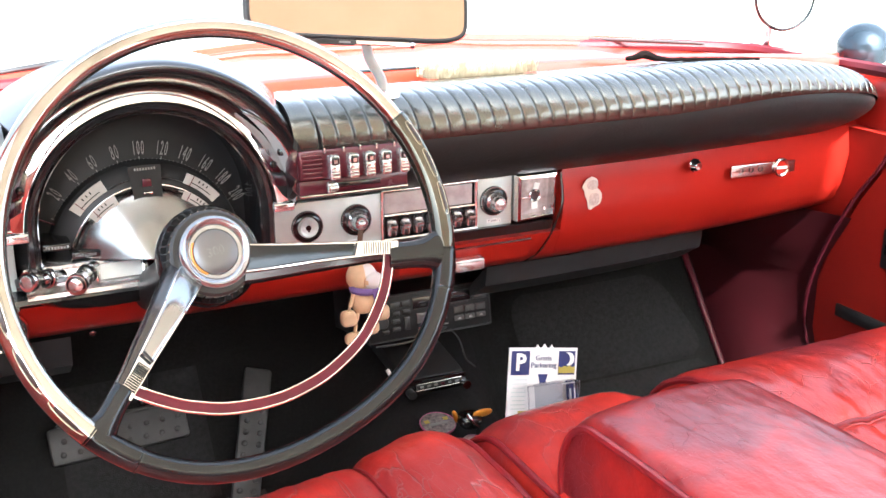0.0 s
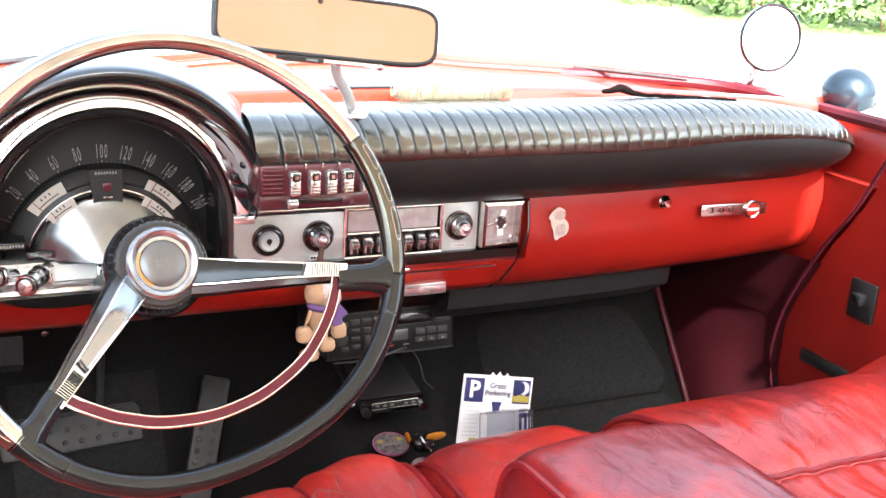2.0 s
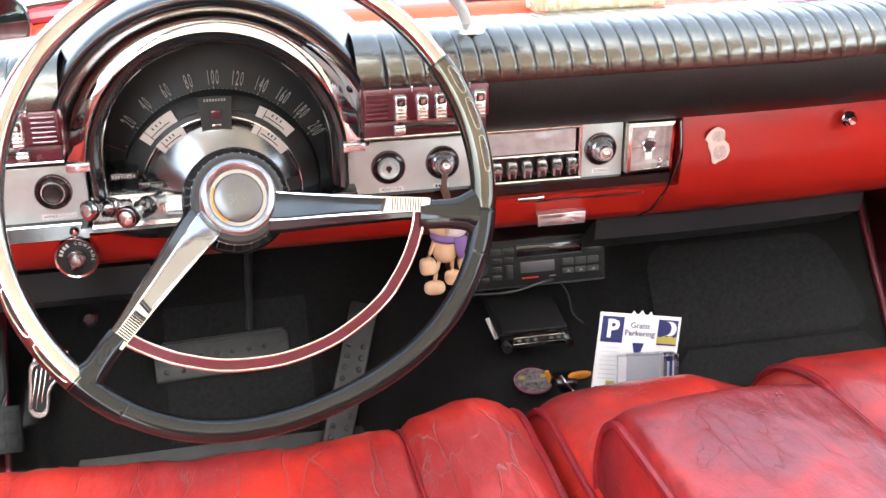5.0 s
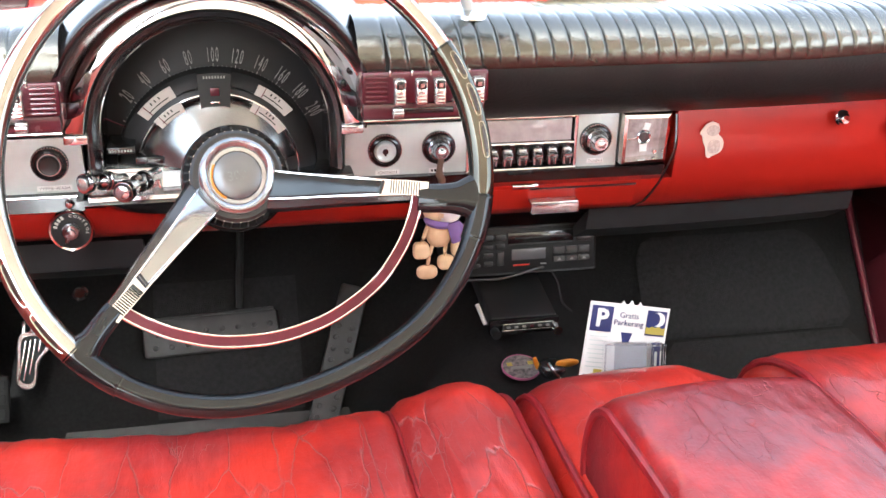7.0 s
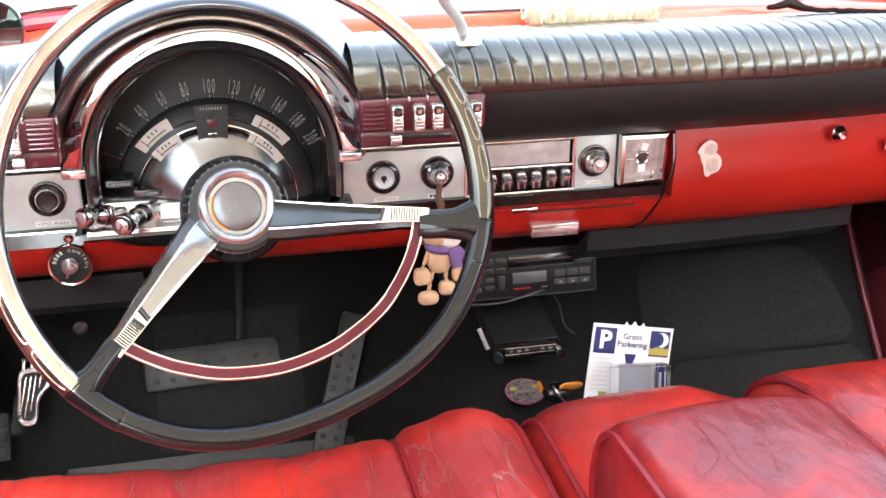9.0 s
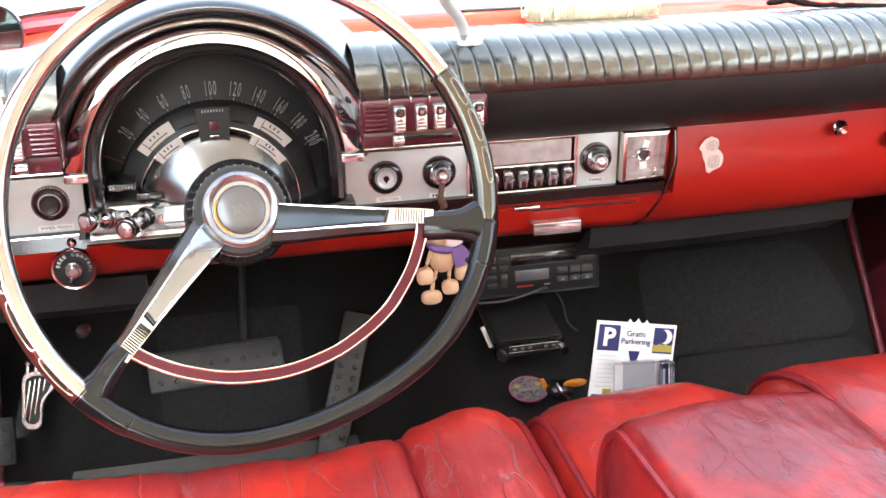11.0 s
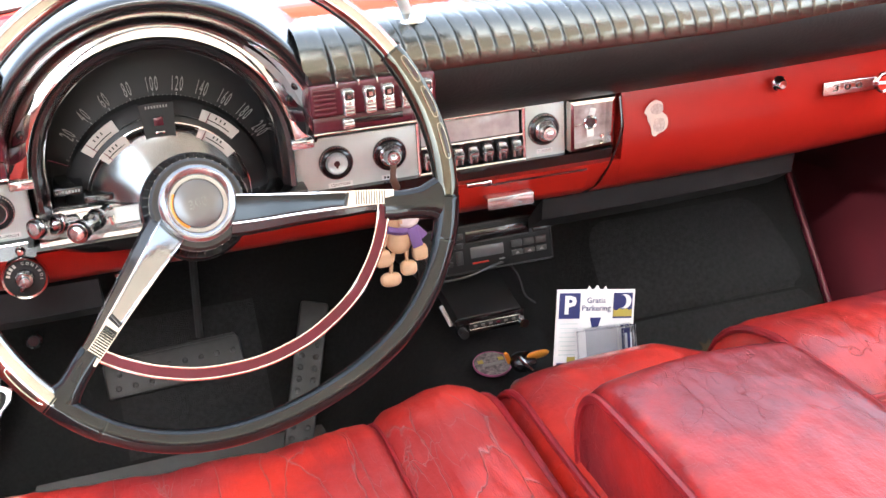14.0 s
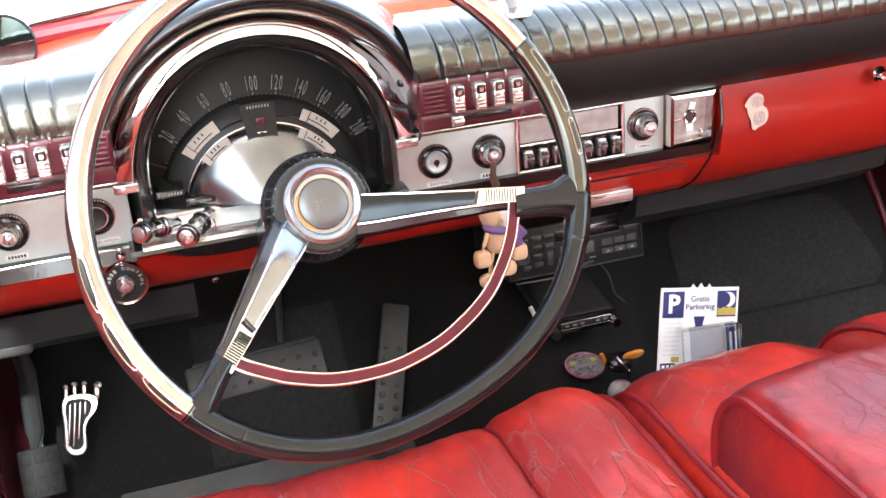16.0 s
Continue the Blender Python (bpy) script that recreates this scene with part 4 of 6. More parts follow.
# ---- push-button clusters under the pad ----
def button_cluster(name, cx, sgn, label):
    """Five chrome keys, a ribbed block and a slider row; sgn mirrors it."""
    t = thing(name, (cx, -0.08, 0.865), label, "control panel", "push-button clusters")
    X = lambda d: cx + sgn * d
    part("panel", box(0.132, 0.05, 0.034, (X(0), -0.068, 0.9005), 0.004, 3), MAROON, t)
    part("lower_lip", box(0.128, 0.05, 0.018, (X(0.0), -0.062, 0.8745), 0.003, 2), MAROON, t)
    part("slot", box(0.052, 0.004, 0.006, (X(0.004), -0.0865, 0.8755), 0.0008), BLACK, t)
    for i in range(6):
        part("rib", rod((X(-0.062), -0.0935, 0.888 + 0.0048 * i), (X(-0.040), -0.0935, 0.888 + 0.0048 * i), 0.0017, 8), MAROON, t)
    for i, d in enumerate((-0.028, -0.006, 0.013, 0.032, 0.053)):
        b = part("push_button", join(box(0.0115, 0.012, 0.018, (X(d), -0.098, 0.8945), 0.002), box(0.0125, 0.014, 0.010, (X(d), -0.0965, 0.907), 0.003)), SATIN_SILVER, t)
        part("window", box(0.0085, 0.002, 0.0090, (X(d), -0.1036, 0.9062), 0.0008), BLACK, b)
        part("window_mark", box(0.0040, 0.0006, 0.0042, (X(d), -0.1048, 0.9058), 0), DULL_CHROME, b)
        for j in range(3):
            part("ridge", rod((X(d) - 0.004, -0.1045, 0.889 + 0.0035 * j), (X(d) + 0.004, -0.1045, 0.889 + 0.0035 * j), 0.0008, 6), DULL_CHROME, b)
        part("divider", box(0.0022, 0.010, 0.006, (X(d - 0.0095), -0.092, 0.917), 0.0008), DULL_CHROME, t)
    part("slider_knob", join(box(0.012, 0.010, 0.011, (X(-0.029), -0.093, 0.8755), 0.0025), rod((X(-0.034), -0.098, 0.8755), (X(-0.024), -0.098, 0.8755), 0.0035, 10)), SATIN_SILVER, t)
    part("chrome_edge", rod((X(-0.064), -0.089, 0.8665), (X(0.062), -0.089, 0.8665), 0.0016, 8), DULL_CHROME, t)


button_cluster("heater_controls", -0.176, 1, "maroon heater cluster with five chrome push buttons")
button_cluster("gear_controls", -0.596, -1, "maroon gear selector cluster with chrome push buttons")

# ---- lower dash fittings ----
ash = thing("ashtray", (0, 0.0, 0.71), "red ashtray drawer with a chrome pull", "ashtray")
part("drawer", prism([(-0.0055, 0.752), (-0.0045, 0.749), (0.0085, 0.7235), (0.0125, 0.7235), (0.0, 0.752)], -0.085, 0.10, 1), DASH_RED, ash)
part("pull", join(box(0.058, 0.016, 0.004, (-0.004, -0.006, 0.7355), 0.001), box(0.058, 0.003, 0.014, (-0.004, -0.0125, 0.7295), 0.001)), SATIN_SILVER, ash)
part("chrome_clip", box(0.032, 0.006, 0.005, (-0.040, -0.006, 0.7555), 0.0015), CHROME, dash)
part("drawer_gap", box(0.13, 0.002, 0.0018, (0.032, -0.0055, 0.7515), 0), BLACK, ash)
vent = thing("vent_control", (-0.546, -0.02, 0.715), "round chrome-rimmed vent control on the red panel", "control")
m = Matrix.Translation((-0.546, -0.008, 0.735)) @ FACE
part("dial", put(lathe([(0.0235, 0), (0.0235, 0.003), (0.022, 0.005), (0.0205, 0.0045), (0.0200, 0.0035), (0.0001, 0.0035)], 40), m), DIAL_BLACK, vent)
part("rim", put(lathe([(0.0240, 0.0), (0.0240, 0.003), (0.0228, 0.0058), (0.0208, 0.0052)], 40), m), CHROME, vent)
part("knob", put(join(lathe([(0.0100, 0.0035), (0.0098, 0.009), (0.0080, 0.012), (0.0055, 0.0125), (0.0050, 0.0165), (0.0001, 0.017)], 30), put(box(0.005, 0.013, 0.007, (0, -0.006, 0.011), 0.0018), pose(0, 0, 0, 0, 0, -25))), m), CAP_SATIN, vent)
for i, ch in enumerate("CONTROL"):
    a = radians(88 - 17 * i)
    part("letter", letters(ch, 0.0048, m @ Matrix.Translation((0.0165 * math.cos(a), 0.0165 * math.sin(a), 0.0038)) @ pose(0, 0, 0, 0, 0, math.degrees(a) - 90), 0.0002), DIAL_WHITE, vent)
part("word_bars", join(*[put(box(0.0026, 0.0040, 0.0004, bevel=0), m @ Matrix.Translation((0.0165 * math.cos(radians(120 + 15 * q)), 0.0165 * math.sin(radians(120 + 15 * q)), 0.0038)) @ pose(0, 0, 0, 0, 0, 30 + 15 * q)) for q in range(4)]), DIAL_WHITE, vent)
part("stud", put(lathe([(0.005, 0), (0.005, 0.006), (0.003, 0.009), (0.0001, 0.0095)], 16), Matrix.Translation((-0.545, -0.004, 0.764)) @ FACE), CHROME, vent)
part("panel_screw", put(lathe([(0.0045, 0), (0.0042, 0.002), (0.0025, 0.0035), (0.0001, 0.004)], 14), Matrix.Translation((-0.455, 0.028, 0.7035)) @ FACE @ pose(0, 0, 0, 40)), CHROME, dash)
levers = thing("column_levers", (-0.47, -0.03, 0.785), "chrome housing with two round-ended levers", "levers")
chin = curve_through([(-0.535, 0.772, 0), (-0.515, 0.762, 0), (-0.485, 0.752, 0), (-0.440, 0.747, 0), (-0.390, 0.749, 0)], 5)
part("chin", loft([[(p.x, -0.002, 0.776), (p.x, -0.030, 0.774), (p.x, -0.032, 0.769), (p.x, -0.020, p.y + 0.004), (p.x, -0.006, p.y)] for p in chin], around=True, caps=True), BLACK, levers, "black curved chin under the levers")
part("housing", prism([(0.0, 0.804), (-0.012, 0.8045), (-0.017, 0.803), (-0.019, 0.800), (-0.016, 0.798), (-0.022, 0.783), (-0.034, 0.7785), (-0.036, 0.7745), (-0.032, 0.772), (0.0, 0.771)], -0.522, -0.395, 1), SATIN_SILVER, levers, "", 25)
part("housing_face", prism([(-0.0176, 0.7985), (-0.0238, 0.7835), (-0.0200, 0.7830), (-0.0140, 0.7985)], -0.446, -0.402, 1), ALUMINIUM, levers)
for x in (-0.449, -0.399):
    part("housing_rib", put(box(0.0035, 0.005, 0.019, bevel=0.0014), pose(x, -0.0195, 0.7905, -20)), CHROME, levers)
for x0, x1, y1, z in ((-0.485, -0.522, -0.060, 0.804), (-0.452, -0.480, -0.105, 0.809)):
    d = Vector((x1 - x0, y1 + 0.02, 0)).normalized()
    a, e = Vector((x0, -0.022, z - 0.011)), Vector((x1, y1, z))
    shape = ((0.0, 0.0080), (0.28, 0.0080), (0.31, 0.0105), (0.36, 0.0118), (0.44, 0.0112), (0.46, 0.0088), (0.50, 0.0086), (0.52, 0.0104), (0.58, 0.0110), (0.64, 0.0092), (0.74, 0.0084), (0.80, 0.0096), (0.88, 0.0119), (0.95, 0.0124), (1.0, 0.0112))
    lv = part("lever", tube([a.lerp(e, q) for q, r in shape], [r * 0.9 for q, r in shape], 24), CHROME, levers, "", 50)
    for q in (0.45, 0.51):
        part("groove", tube([a.lerp(e, q), a.lerp(e, q + 0.02)], 0.0092, 20), BLACK, lv)
    part("tip_ring", tube([e - d * 0.001, e + d * 0.0006], 0.0094, 20), BLACK, lv)
    part("tip_cap", tube([e, e + d * 0.0020, e + d * 0.0034, e + d * 0.0040], [0.0074, 0.0070, 0.0045, 0.001], 20), SATIN_SILVER, lv)
# glovebox lock, badge and sticker
lock = thing("glovebox_lock", (0.356, -0.02, 0.82), "small chrome glovebox push lock", "lock")
m = Matrix.Translation((0.351, -0.011, 0.8245)) @ FACE
part("barrel", put(lathe([(0.0095, 0), (0.0095, 0.002), (0.0075, 0.004), (0.0065, 0.009), (0.005, 0.0105), (0.0001, 0.011)], 24), m), CHROME, lock)
badge = thing("model_badge", (0.48, -0.01, 0.80), "chrome bar badge reading 300 with a round emblem", "badge")
m = Matrix.Translation((0.475, -0.010, 0.806)) @ FACE @ pose(0, 0, 0, 0, -3, 0)
part("bar", put(box(0.112, 0.017, 0.003, bevel=0.001), m), DULL_CHROME, badge)
part("numerals", put(letters("3 0 0", 0.014, pose(-0.022, 0, 0.0019) @ Matrix.Diagonal((1.5, 0.8, 1, 1))), m), BLACK, badge)
part("emblem_ring", put(lathe([(0.0135, 0), (0.0135, 0.004), (0.012, 0.0055), (0.010, 0.0045), (0.0095, 0.002)], 32), m @ Matrix.Translation((0.030, 0, 0))), CHROME, badge)
part("emblem", put(lathe([(0.0095, 0.003), (0.0001, 0.0035)], 24), m @ Matrix.Translation((0.030, 0, 0))), RED_PAINT, badge)
part("emblem_bar", put(box(0.018, 0.004, 0.002, (0.030, 0, 0.0042), 0.0005), m), WHITE_CARD, badge)
stick = thing("sticker", (0.195, -0.012, 0.80), "worn pale paper sticker on the red panel", "sticker")
SM = Matrix.Translation((0.1845, -0.0118, 0.804)) @ FACE
head = [(-0.0014, 0.0228), (0.0068, 0.0188), (0.0088, 0.0120), (0.0069, 0.0078), (0.0138, 0.0008), (0.0158, -0.0075), (0.0125, -0.0158), (0.0028, -0.0200), (-0.0006, -0.0225), (-0.0050, -0.0200), (-0.0069, -0.0102), (-0.0111, -0.0020), (-0.0125, 0.0050), (-0.0160, 0.0090), (-0.0097, 0.0188)]
head = [(p.x, p.y) for p in curve_through([(a, b, 0) for a, b in head + head[:1]], 3)][:-1]
part("paper", plate(head, 0.0006, SM), surface("faded_paper", (0.62, 0.50, 0.44), 0.6, other=(0.54, 0.42, 0.37), scale=120), stick)
PRINT = surface("faded_print", (0.36, 0.27, 0.25), 0.6, other=(0.52, 0.41, 0.36), scale=260)
part("print", plate([(0.0005 + 0.0085 * math.cos(radians(20 * k)), 0.0112 + 0.0068 * math.sin(radians(20 * k))) for k in range(18)], 0.0003, SM @ pose(0, 0, 0.0006)), PRINT, stick, "faded grey round print")
part("print", plate([(0.0035 + 0.0080 * spow(math.cos(radians(20 * k)), 0.7), -0.0085 + 0.0085 * spow(math.sin(radians(20 * k)), 0.7)) for k in range(18)], 0.0003, SM @ pose(0, 0, 0.0006)), PRINT, stick)

# ---- steering wheel ----
WHEEL = pose(-0.3613, -0.2952, 0.887, 65.1, 0, 3.7) @ pose(-0.0063, 0.0062, 0)
wheel = thing("steering_wheel", (-0.372, -0.235, 0.866), "grey two-spoke steering wheel with red horn ring", "steering wheel")
RX, RY, RR = 0.0063, -0.0062, 0.1969


def rim_at(a, out=0.0, n=0.0):
    """A point of the rim at an angle; its lower right is drawn in a little."""
    b = a - 360 if a > 180 else a
    r = RR + out - 0.0165 * math.exp(-((b + 74.0) / 37.0) ** 2)
    return WHEEL @ Vector((RX + r * math.cos(radians(a)), RY + r * math.sin(radians(a)), n))


def rim_pts(a0, a1, n):
    return [rim_at(a0 + (a1 - a0) * i / n) for i in range(n + 1)]


UPN = WHEEL.to_3x3() @ Vector((0, 0, 1))
part("rim_upper", tube(rim_pts(29, 222, 80), [0.0090 + 0.0016 * (i / 80) ** 2 for i in range(81)], 16, up=UPN), RIM_GOLD, wheel, "champagne grey upper rim")
part("rim_lower", tube(rim_pts(-127, -20, 50), 0.0098, 16, up=UPN), RIM_GREY, wheel, "dark grey lower rim")
for a0, a1, look_of in ((-20.5, -9, RIM_GREY), (-9, 30, GRIP_SILVER), (-139.5, -126.5, RIM_GREY)):
    part("rim_grip", tube(rim_pts(a0, a1, 24), [0.0100] + [0.0108] * 23 + [0.0100], 16, up=UPN), look_of, wheel)
    for a in (a0, a1):
        part("joint_ring", tube(rim_pts(a - 0.25, a + 0.25, 1), 0.0110, 16, up=UPN), SPOKE_STEEL, wheel)
# sunken finger slots with a bright lip
for a0, a1, out in ((180, 192, 0.003), (195, 206, 0.003), (209, 219, 0.003), (20.5, 27.3, 0.0026), (11.0, 18.6, 0.0026), (0.5, 8.8, 0.0026)):
    sunk = 0.0084 if a0 < 90 else 0.0078
    part("finger_slot", tube([rim_at(a0 + (a1 - a0) * i / 8, out, sunk) for i in range(9)], [0.001, 0.0022, 0.0026, 0.0026, 0.0026, 0.0026, 0.0026, 0.0022, 0.001], 8, up=UPN), SLOT_BROWN, wheel)
    lip = [rim_at((a0 + a1) / 2 + (a1 - a0) * 0.54 * math.cos(radians(15 * i)), out + 0.0031 * spow(math.sin(radians(15 * i)), 0.5), sunk + 0.0014 - 0.0010 * math.sin(radians(15 * i))) for i in range(24)]
    part("slot_lip", tube(lip, 0.0007, 6, closed=True, up=UPN), RIM_GOLD, wheel)


def spoke(angle, inlay, words, sag, dish):
    """A dished spoke: chrome tray with raised edges, polished inlay, ribbed tip, black lower blade, rounded root in the rim."""
    turn = WHEEL @ pose(0, 0, 0, 0, 0, angle)
    prof = lambda c, w, h: [(c - w, -h * 0.6), (c - w, h * 0.5), (c - w * 0.9, h), (c + w * 0.9, h), (c + w, h * 0.5), (c + w, -h * 0.6)]
    line = [(r, n, c, w) for (r, c, w), n in zip(((0.028, -0.0050, 0.0142), (0.045, -0.0045, 0.0130), (0.060, -0.0038, 0.0118), (0.074, -0.0031, 0.0107), (0.088, -0.0025, 0.0097), (0.103, -0.0018, 0.0088), (0.118, -0.0012, 0.0080), (0.138, 0.0, 0.0070), (0.157, 0.0004, 0.0066)), dish)]
    sp = part("spoke", loft([[turn @ Vector((r, v, n + d)) for v, d in prof(c, w, 0.005)] for r, n, c, w in line], around=True, caps=True), CHROME, wheel)
    rows = [[turn @ Vector((r, c + v, n + d)) for v, d in ((-w, 0.0035), (-w, 0.0058), (-w * 0.8, 0.0066), (w * 0.8, 0.0066), (w, 0.0058), (w, 0.0035))] for r, n, c, w in [(r, n, c, w - 0.0024) for r, n, c, w in line[:7]]]
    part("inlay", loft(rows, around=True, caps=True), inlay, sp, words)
    part("inlay_step", put(box(0.0022, 0.0120, 0.0024, bevel=0.0004), turn @ pose(0.1185, -0.0012, -0.0122, 0, -21, -14)), BLACK_PLASTIC, sp)
    rows = [[turn @ Vector((r, v, n + d)) for v, d in ((c - w - e, -0.012), (c - w - e, -0.004), (c - w - e * 0.7, 0.0008), (c - w + 0.001, 0.0028), (c - w + 0.002, -0.010))] for (r, n, c, w), e in zip(line, (0.009, 0.0087, 0.0083, 0.0078, 0.0072, 0.0066, 0.006, 0.005, 0.004))]
    part("blade", loft(rows, around=True, caps=True), HOOD_BLACK, sp, "glossy black lower blade")
    for i in range(12):
        r = 0.1265 + 0.0021 * i
        part("rib", put(box(0.0009, 0.0112, 0.0014, bevel=0.0002), turn @ pose(r, 0.0, -0.0160 + (r - 0.1265) * 0.30 + 0.0054, 0, -17, 0)), SPOKE_STEEL, sp)
    rows = []
    for r, n, c, w, h in ((0.150, -0.0105, -0.002, 0.0100, 0.0075), (0.160, -0.0075, -0.002, 0.0096, 0.0085), (0.170, -0.0045, -0.001, 0.0096, 0.0092), (0.180, -0.0020, 0.0, 0.0106, 0.0098), (0.189, 0.0, 0.0, 0.0140, 0.0100), (0.198, 0.0, 0.0, 0.020, 0.0096)):
        c, w = c - sag * (0.8 if r < 0.185 else 0.4), w + sag * 0.5
        rows.append([turn @ Vector((r, c + w * math.cos(q * math.pi / 9), n + h * math.sin(q * math.pi / 9))) for q in range(18)])
    part("spoke_root", loft(rows, around=True, caps=True), RIM_GREY, wheel)


# Inlay tone and dish differ per spoke to imitate what each one mirrors.
spoke(-10.4, INLAY_DIM, "polished inlay, darkened for its dim reflection", 0.006, (-0.0600, -0.0535, -0.0465, -0.0395, -0.0325, -0.0255, -0.0190, -0.0120, -0.0070))
spoke(-135.2, INLAY_LIT, "polished inlay, lightened for the light it mirrors", 0.0, (-0.0650, -0.0545, -0.0455, -0.0382, -0.0322, -0.0264, -0.0208, -0.0125, -0.0070))
hub_m = WHEEL @ pose(0, 0, 0.0035)
part("hub_shroud", put(lathe([(0.040, -0.112), (0.0475, -0.092), (0.0475, -0.082), (0.0455, -0.078), (0.040, -0.080)], 48), hub_m), BLACK, wheel)
part("hub_drum", put(lathe([(0.040, -0.13), (0.040, -0.066), (0.0375, -0.064), (0.030, -0.064)], 48), hub_m), BLACK_PLASTIC, wheel)
for i in range(36):
    part("drum_rib", put(rod((0.0402, 0, -0.080), (0.0402, 0, -0.0665), 0.0006, 6), hub_m @ pose(0, 0, 0, 0, 0, 10 * i)), DULL_CHROME, wheel)
cap = part("horn_cap", put(lathe([(0.0325, -0.066), (0.0335, -0.060), (0.0322, -0.056), (0.0300, -0.0545), (0.0262, -0.0560), (0.0245, -0.0585), (0.0215, -0.0590), (0.0205, -0.0575), (0.0195, -0.0590), (0.010, -0.0578), (0.0001, -0.0575)], 64), hub_m), CAP_SATIN, wheel, "satin chrome horn cap")
part("cap_knurls", join(*[put(box(0.0010, 0.0010, 0.005, (0.0328, 0, -0.0595), 0.0002, 1), hub_m @ pose(0, 0, 0, 0, 0, 4 * i)) for i in range(90)]), CAP_SATIN, cap)
part("cap_centre", put(lathe([(0.0203, -0.0582), (0.0195, -0.0575), (0.010, -0.0568), (0.0001, -0.0566)], 40), hub_m), CAP_GREY, cap, "dull grey centre disc")
part("cap_arc", put(lathe([(0.0208, -0.0588), (0.0218, -0.0578), (0.0228, -0.0584)], 24, 150, 240), hub_m), ORANGE, cap, "orange enamel arc")
part("cap_numerals", letters("300", 0.0115, hub_m @ pose(0, 0, -0.0566, 0, 0, 8), 0.0005), surface("embossed_grey", (0.19, 0.20, 0.21), 0.3, metal=0.8, scale=60), cap)
part("column", put(lathe([(0.024, -0.34), (0.024, -0.20), (0.030, -0.125), (0.028, -0.11)], 32), hub_m), DIAL_BLACK, wheel, "black steering column")


# horn ring: red enamel band with chrome edges
def horn_path(dr, dn, n=44):
    key = [(-12, 0.1495), (-22, 0.1491), (-40, 0.1471), (-60, 0.1431), (-75, 0.1410), (-92, 0.1403), (-110, 0.1422), (-120, 0.1442), (-135, 0.1480)]
    out = []
    for i in range(n + 1):
        a = -12 - 122.9 * i / n
        for (a0, r0), (a1, r1) in zip(key, key[1:]):
            if a1 <= a <= a0 + 1e-6:
                s = (a - a0) / (a1 - a0)
                s = s * s * (3 - 2 * s) * 0.5 + s * 0.5
                r = r0 + (r1 - r0) * s
                break
        out.append(WHEEL @ Vector(((r + dr) * math.cos(radians(a)), (r + dr) * math.sin(radians(a)), -0.007 + dn)))
    return out


lo, hi, lo2, hi2 = horn_path(-0.0042, 0.0), horn_path(0.0042, 0.0), horn_path(-0.0042, -0.004), horn_path(0.0042, -0.004)
ring = part("horn_ring", loft([[a, b, c, d] for a, b, c, d in zip(lo, hi, hi2, lo2)], around=True, caps=True), HORN_RED, wheel, "red enamelled horn ring")
for d in (-0.0045, 0.0045):
    part("edge_wire", tube(horn_path(d, -0.0005), 0.0012, 8, up=UPN), CHROME, ring)


# ---- seats ----
def pillow(cx, cy, cz, hx, hy, hz, e1=0.35, e2=0.22, fn=None, nu=72, nv=24):
    """A cushion: a rounded box whose upper half may be shaped by fn(x, y) -> dz."""
    rows = []
    for j in range(nv + 1):
        v = -math.pi / 2 + math.pi * j / nv
        r = []
        for i in range(nu):
            u = 2 * math.pi * i / nu
            c = abs(math.cos(v)) ** e1 if abs(math.cos(v)) > 1e-6 else 0.001
            x, y = cx + hx * c * spow(math.cos(u), e2), cy + hy * c * spow(math.sin(u), e2)
            s = spow(math.sin(v), e1)
            z = cz + hz * s
            if fn and s > 0:
                z += fn(x, y) * min(1.0, s * 1.5)
            r.append((x, y, z))
        rows.append(r)
    return loft(rows, around=True)


def grid_cushion(x0, x1, y0, y1, top, base, edge=0.05, front=0.09, nx=70, ny=60, side_pow=2.2):
    """A seat cushion from a height field top(x, y), rolled down along its front and sides to base."""
    rows = []
    for j in range(ny + 1):
        t = j / ny
        y = y0 + (y1 - y0) * t
        row = []
        for i in range(nx + 1):
            s = -1 + 2 * i / nx
            s = math.copysign(1 - (1 - abs(s)) ** 1.35, s)
            x = (x0 + x1) / 2 + (x1 - x0) / 2 * s
            z = top(x, y)
            dx = min(x - x0, x1 - x)
            dy = y1 - y
            drop = 0.0
            if dx < edge:
                drop += edge * 1.0 * (1 - math.sqrt(max(0, 1 - (1 - dx / edge) ** 2)))
            if dy < front:
                drop += front * 1.0 * (1 - math.sqrt(max(0, 1 - (1 - dy / front) ** 2)))
            row.append((x, y, z - drop))
        rows.append(row)
    rows.append([(x, y1, base) for x, y, z in rows[-1]])
    out = []
    for r in rows:
        out.append([(r[0][0], r[0][1], base)] + r + [(r[-1][0], r[-1][1], base)])
    return loft(out)


def driver_top(x, y):
    z = 0.629 - 0.008 * math.exp(-((x + 0.385) / 0.14) ** 4)
    z += 0.020 * math.exp(-((x + 0.165) / 0.055) ** 2)
    z -= 0.008 * math.exp(-((x + 0.236) / 0.007) ** 2)
    z -= 0.06 * max(0, -0.45 - y)
    z += 0.006 * noise.noise((x * 6, y * 4, 1.0)) - 0.007 * abs(noise.noise((x * 20 + 3 * y, y * 4, 4.0))) - 0.003 * abs(noise.noise((x * 45, y * 9, 2.0)))
    return z


drv = thing("driver_seat", (-0.38, -0.6, 0.32), "worn red leather driver seat cushion with piped edge", "car seat")
part("cushion", grid_cushion(-0.665, -0.100, -1.02, -0.165, driver_top, 0.36, 0.055, 0.12, 150, 90), LEATHER_FOLDED, drv, "creased red leather cushion")


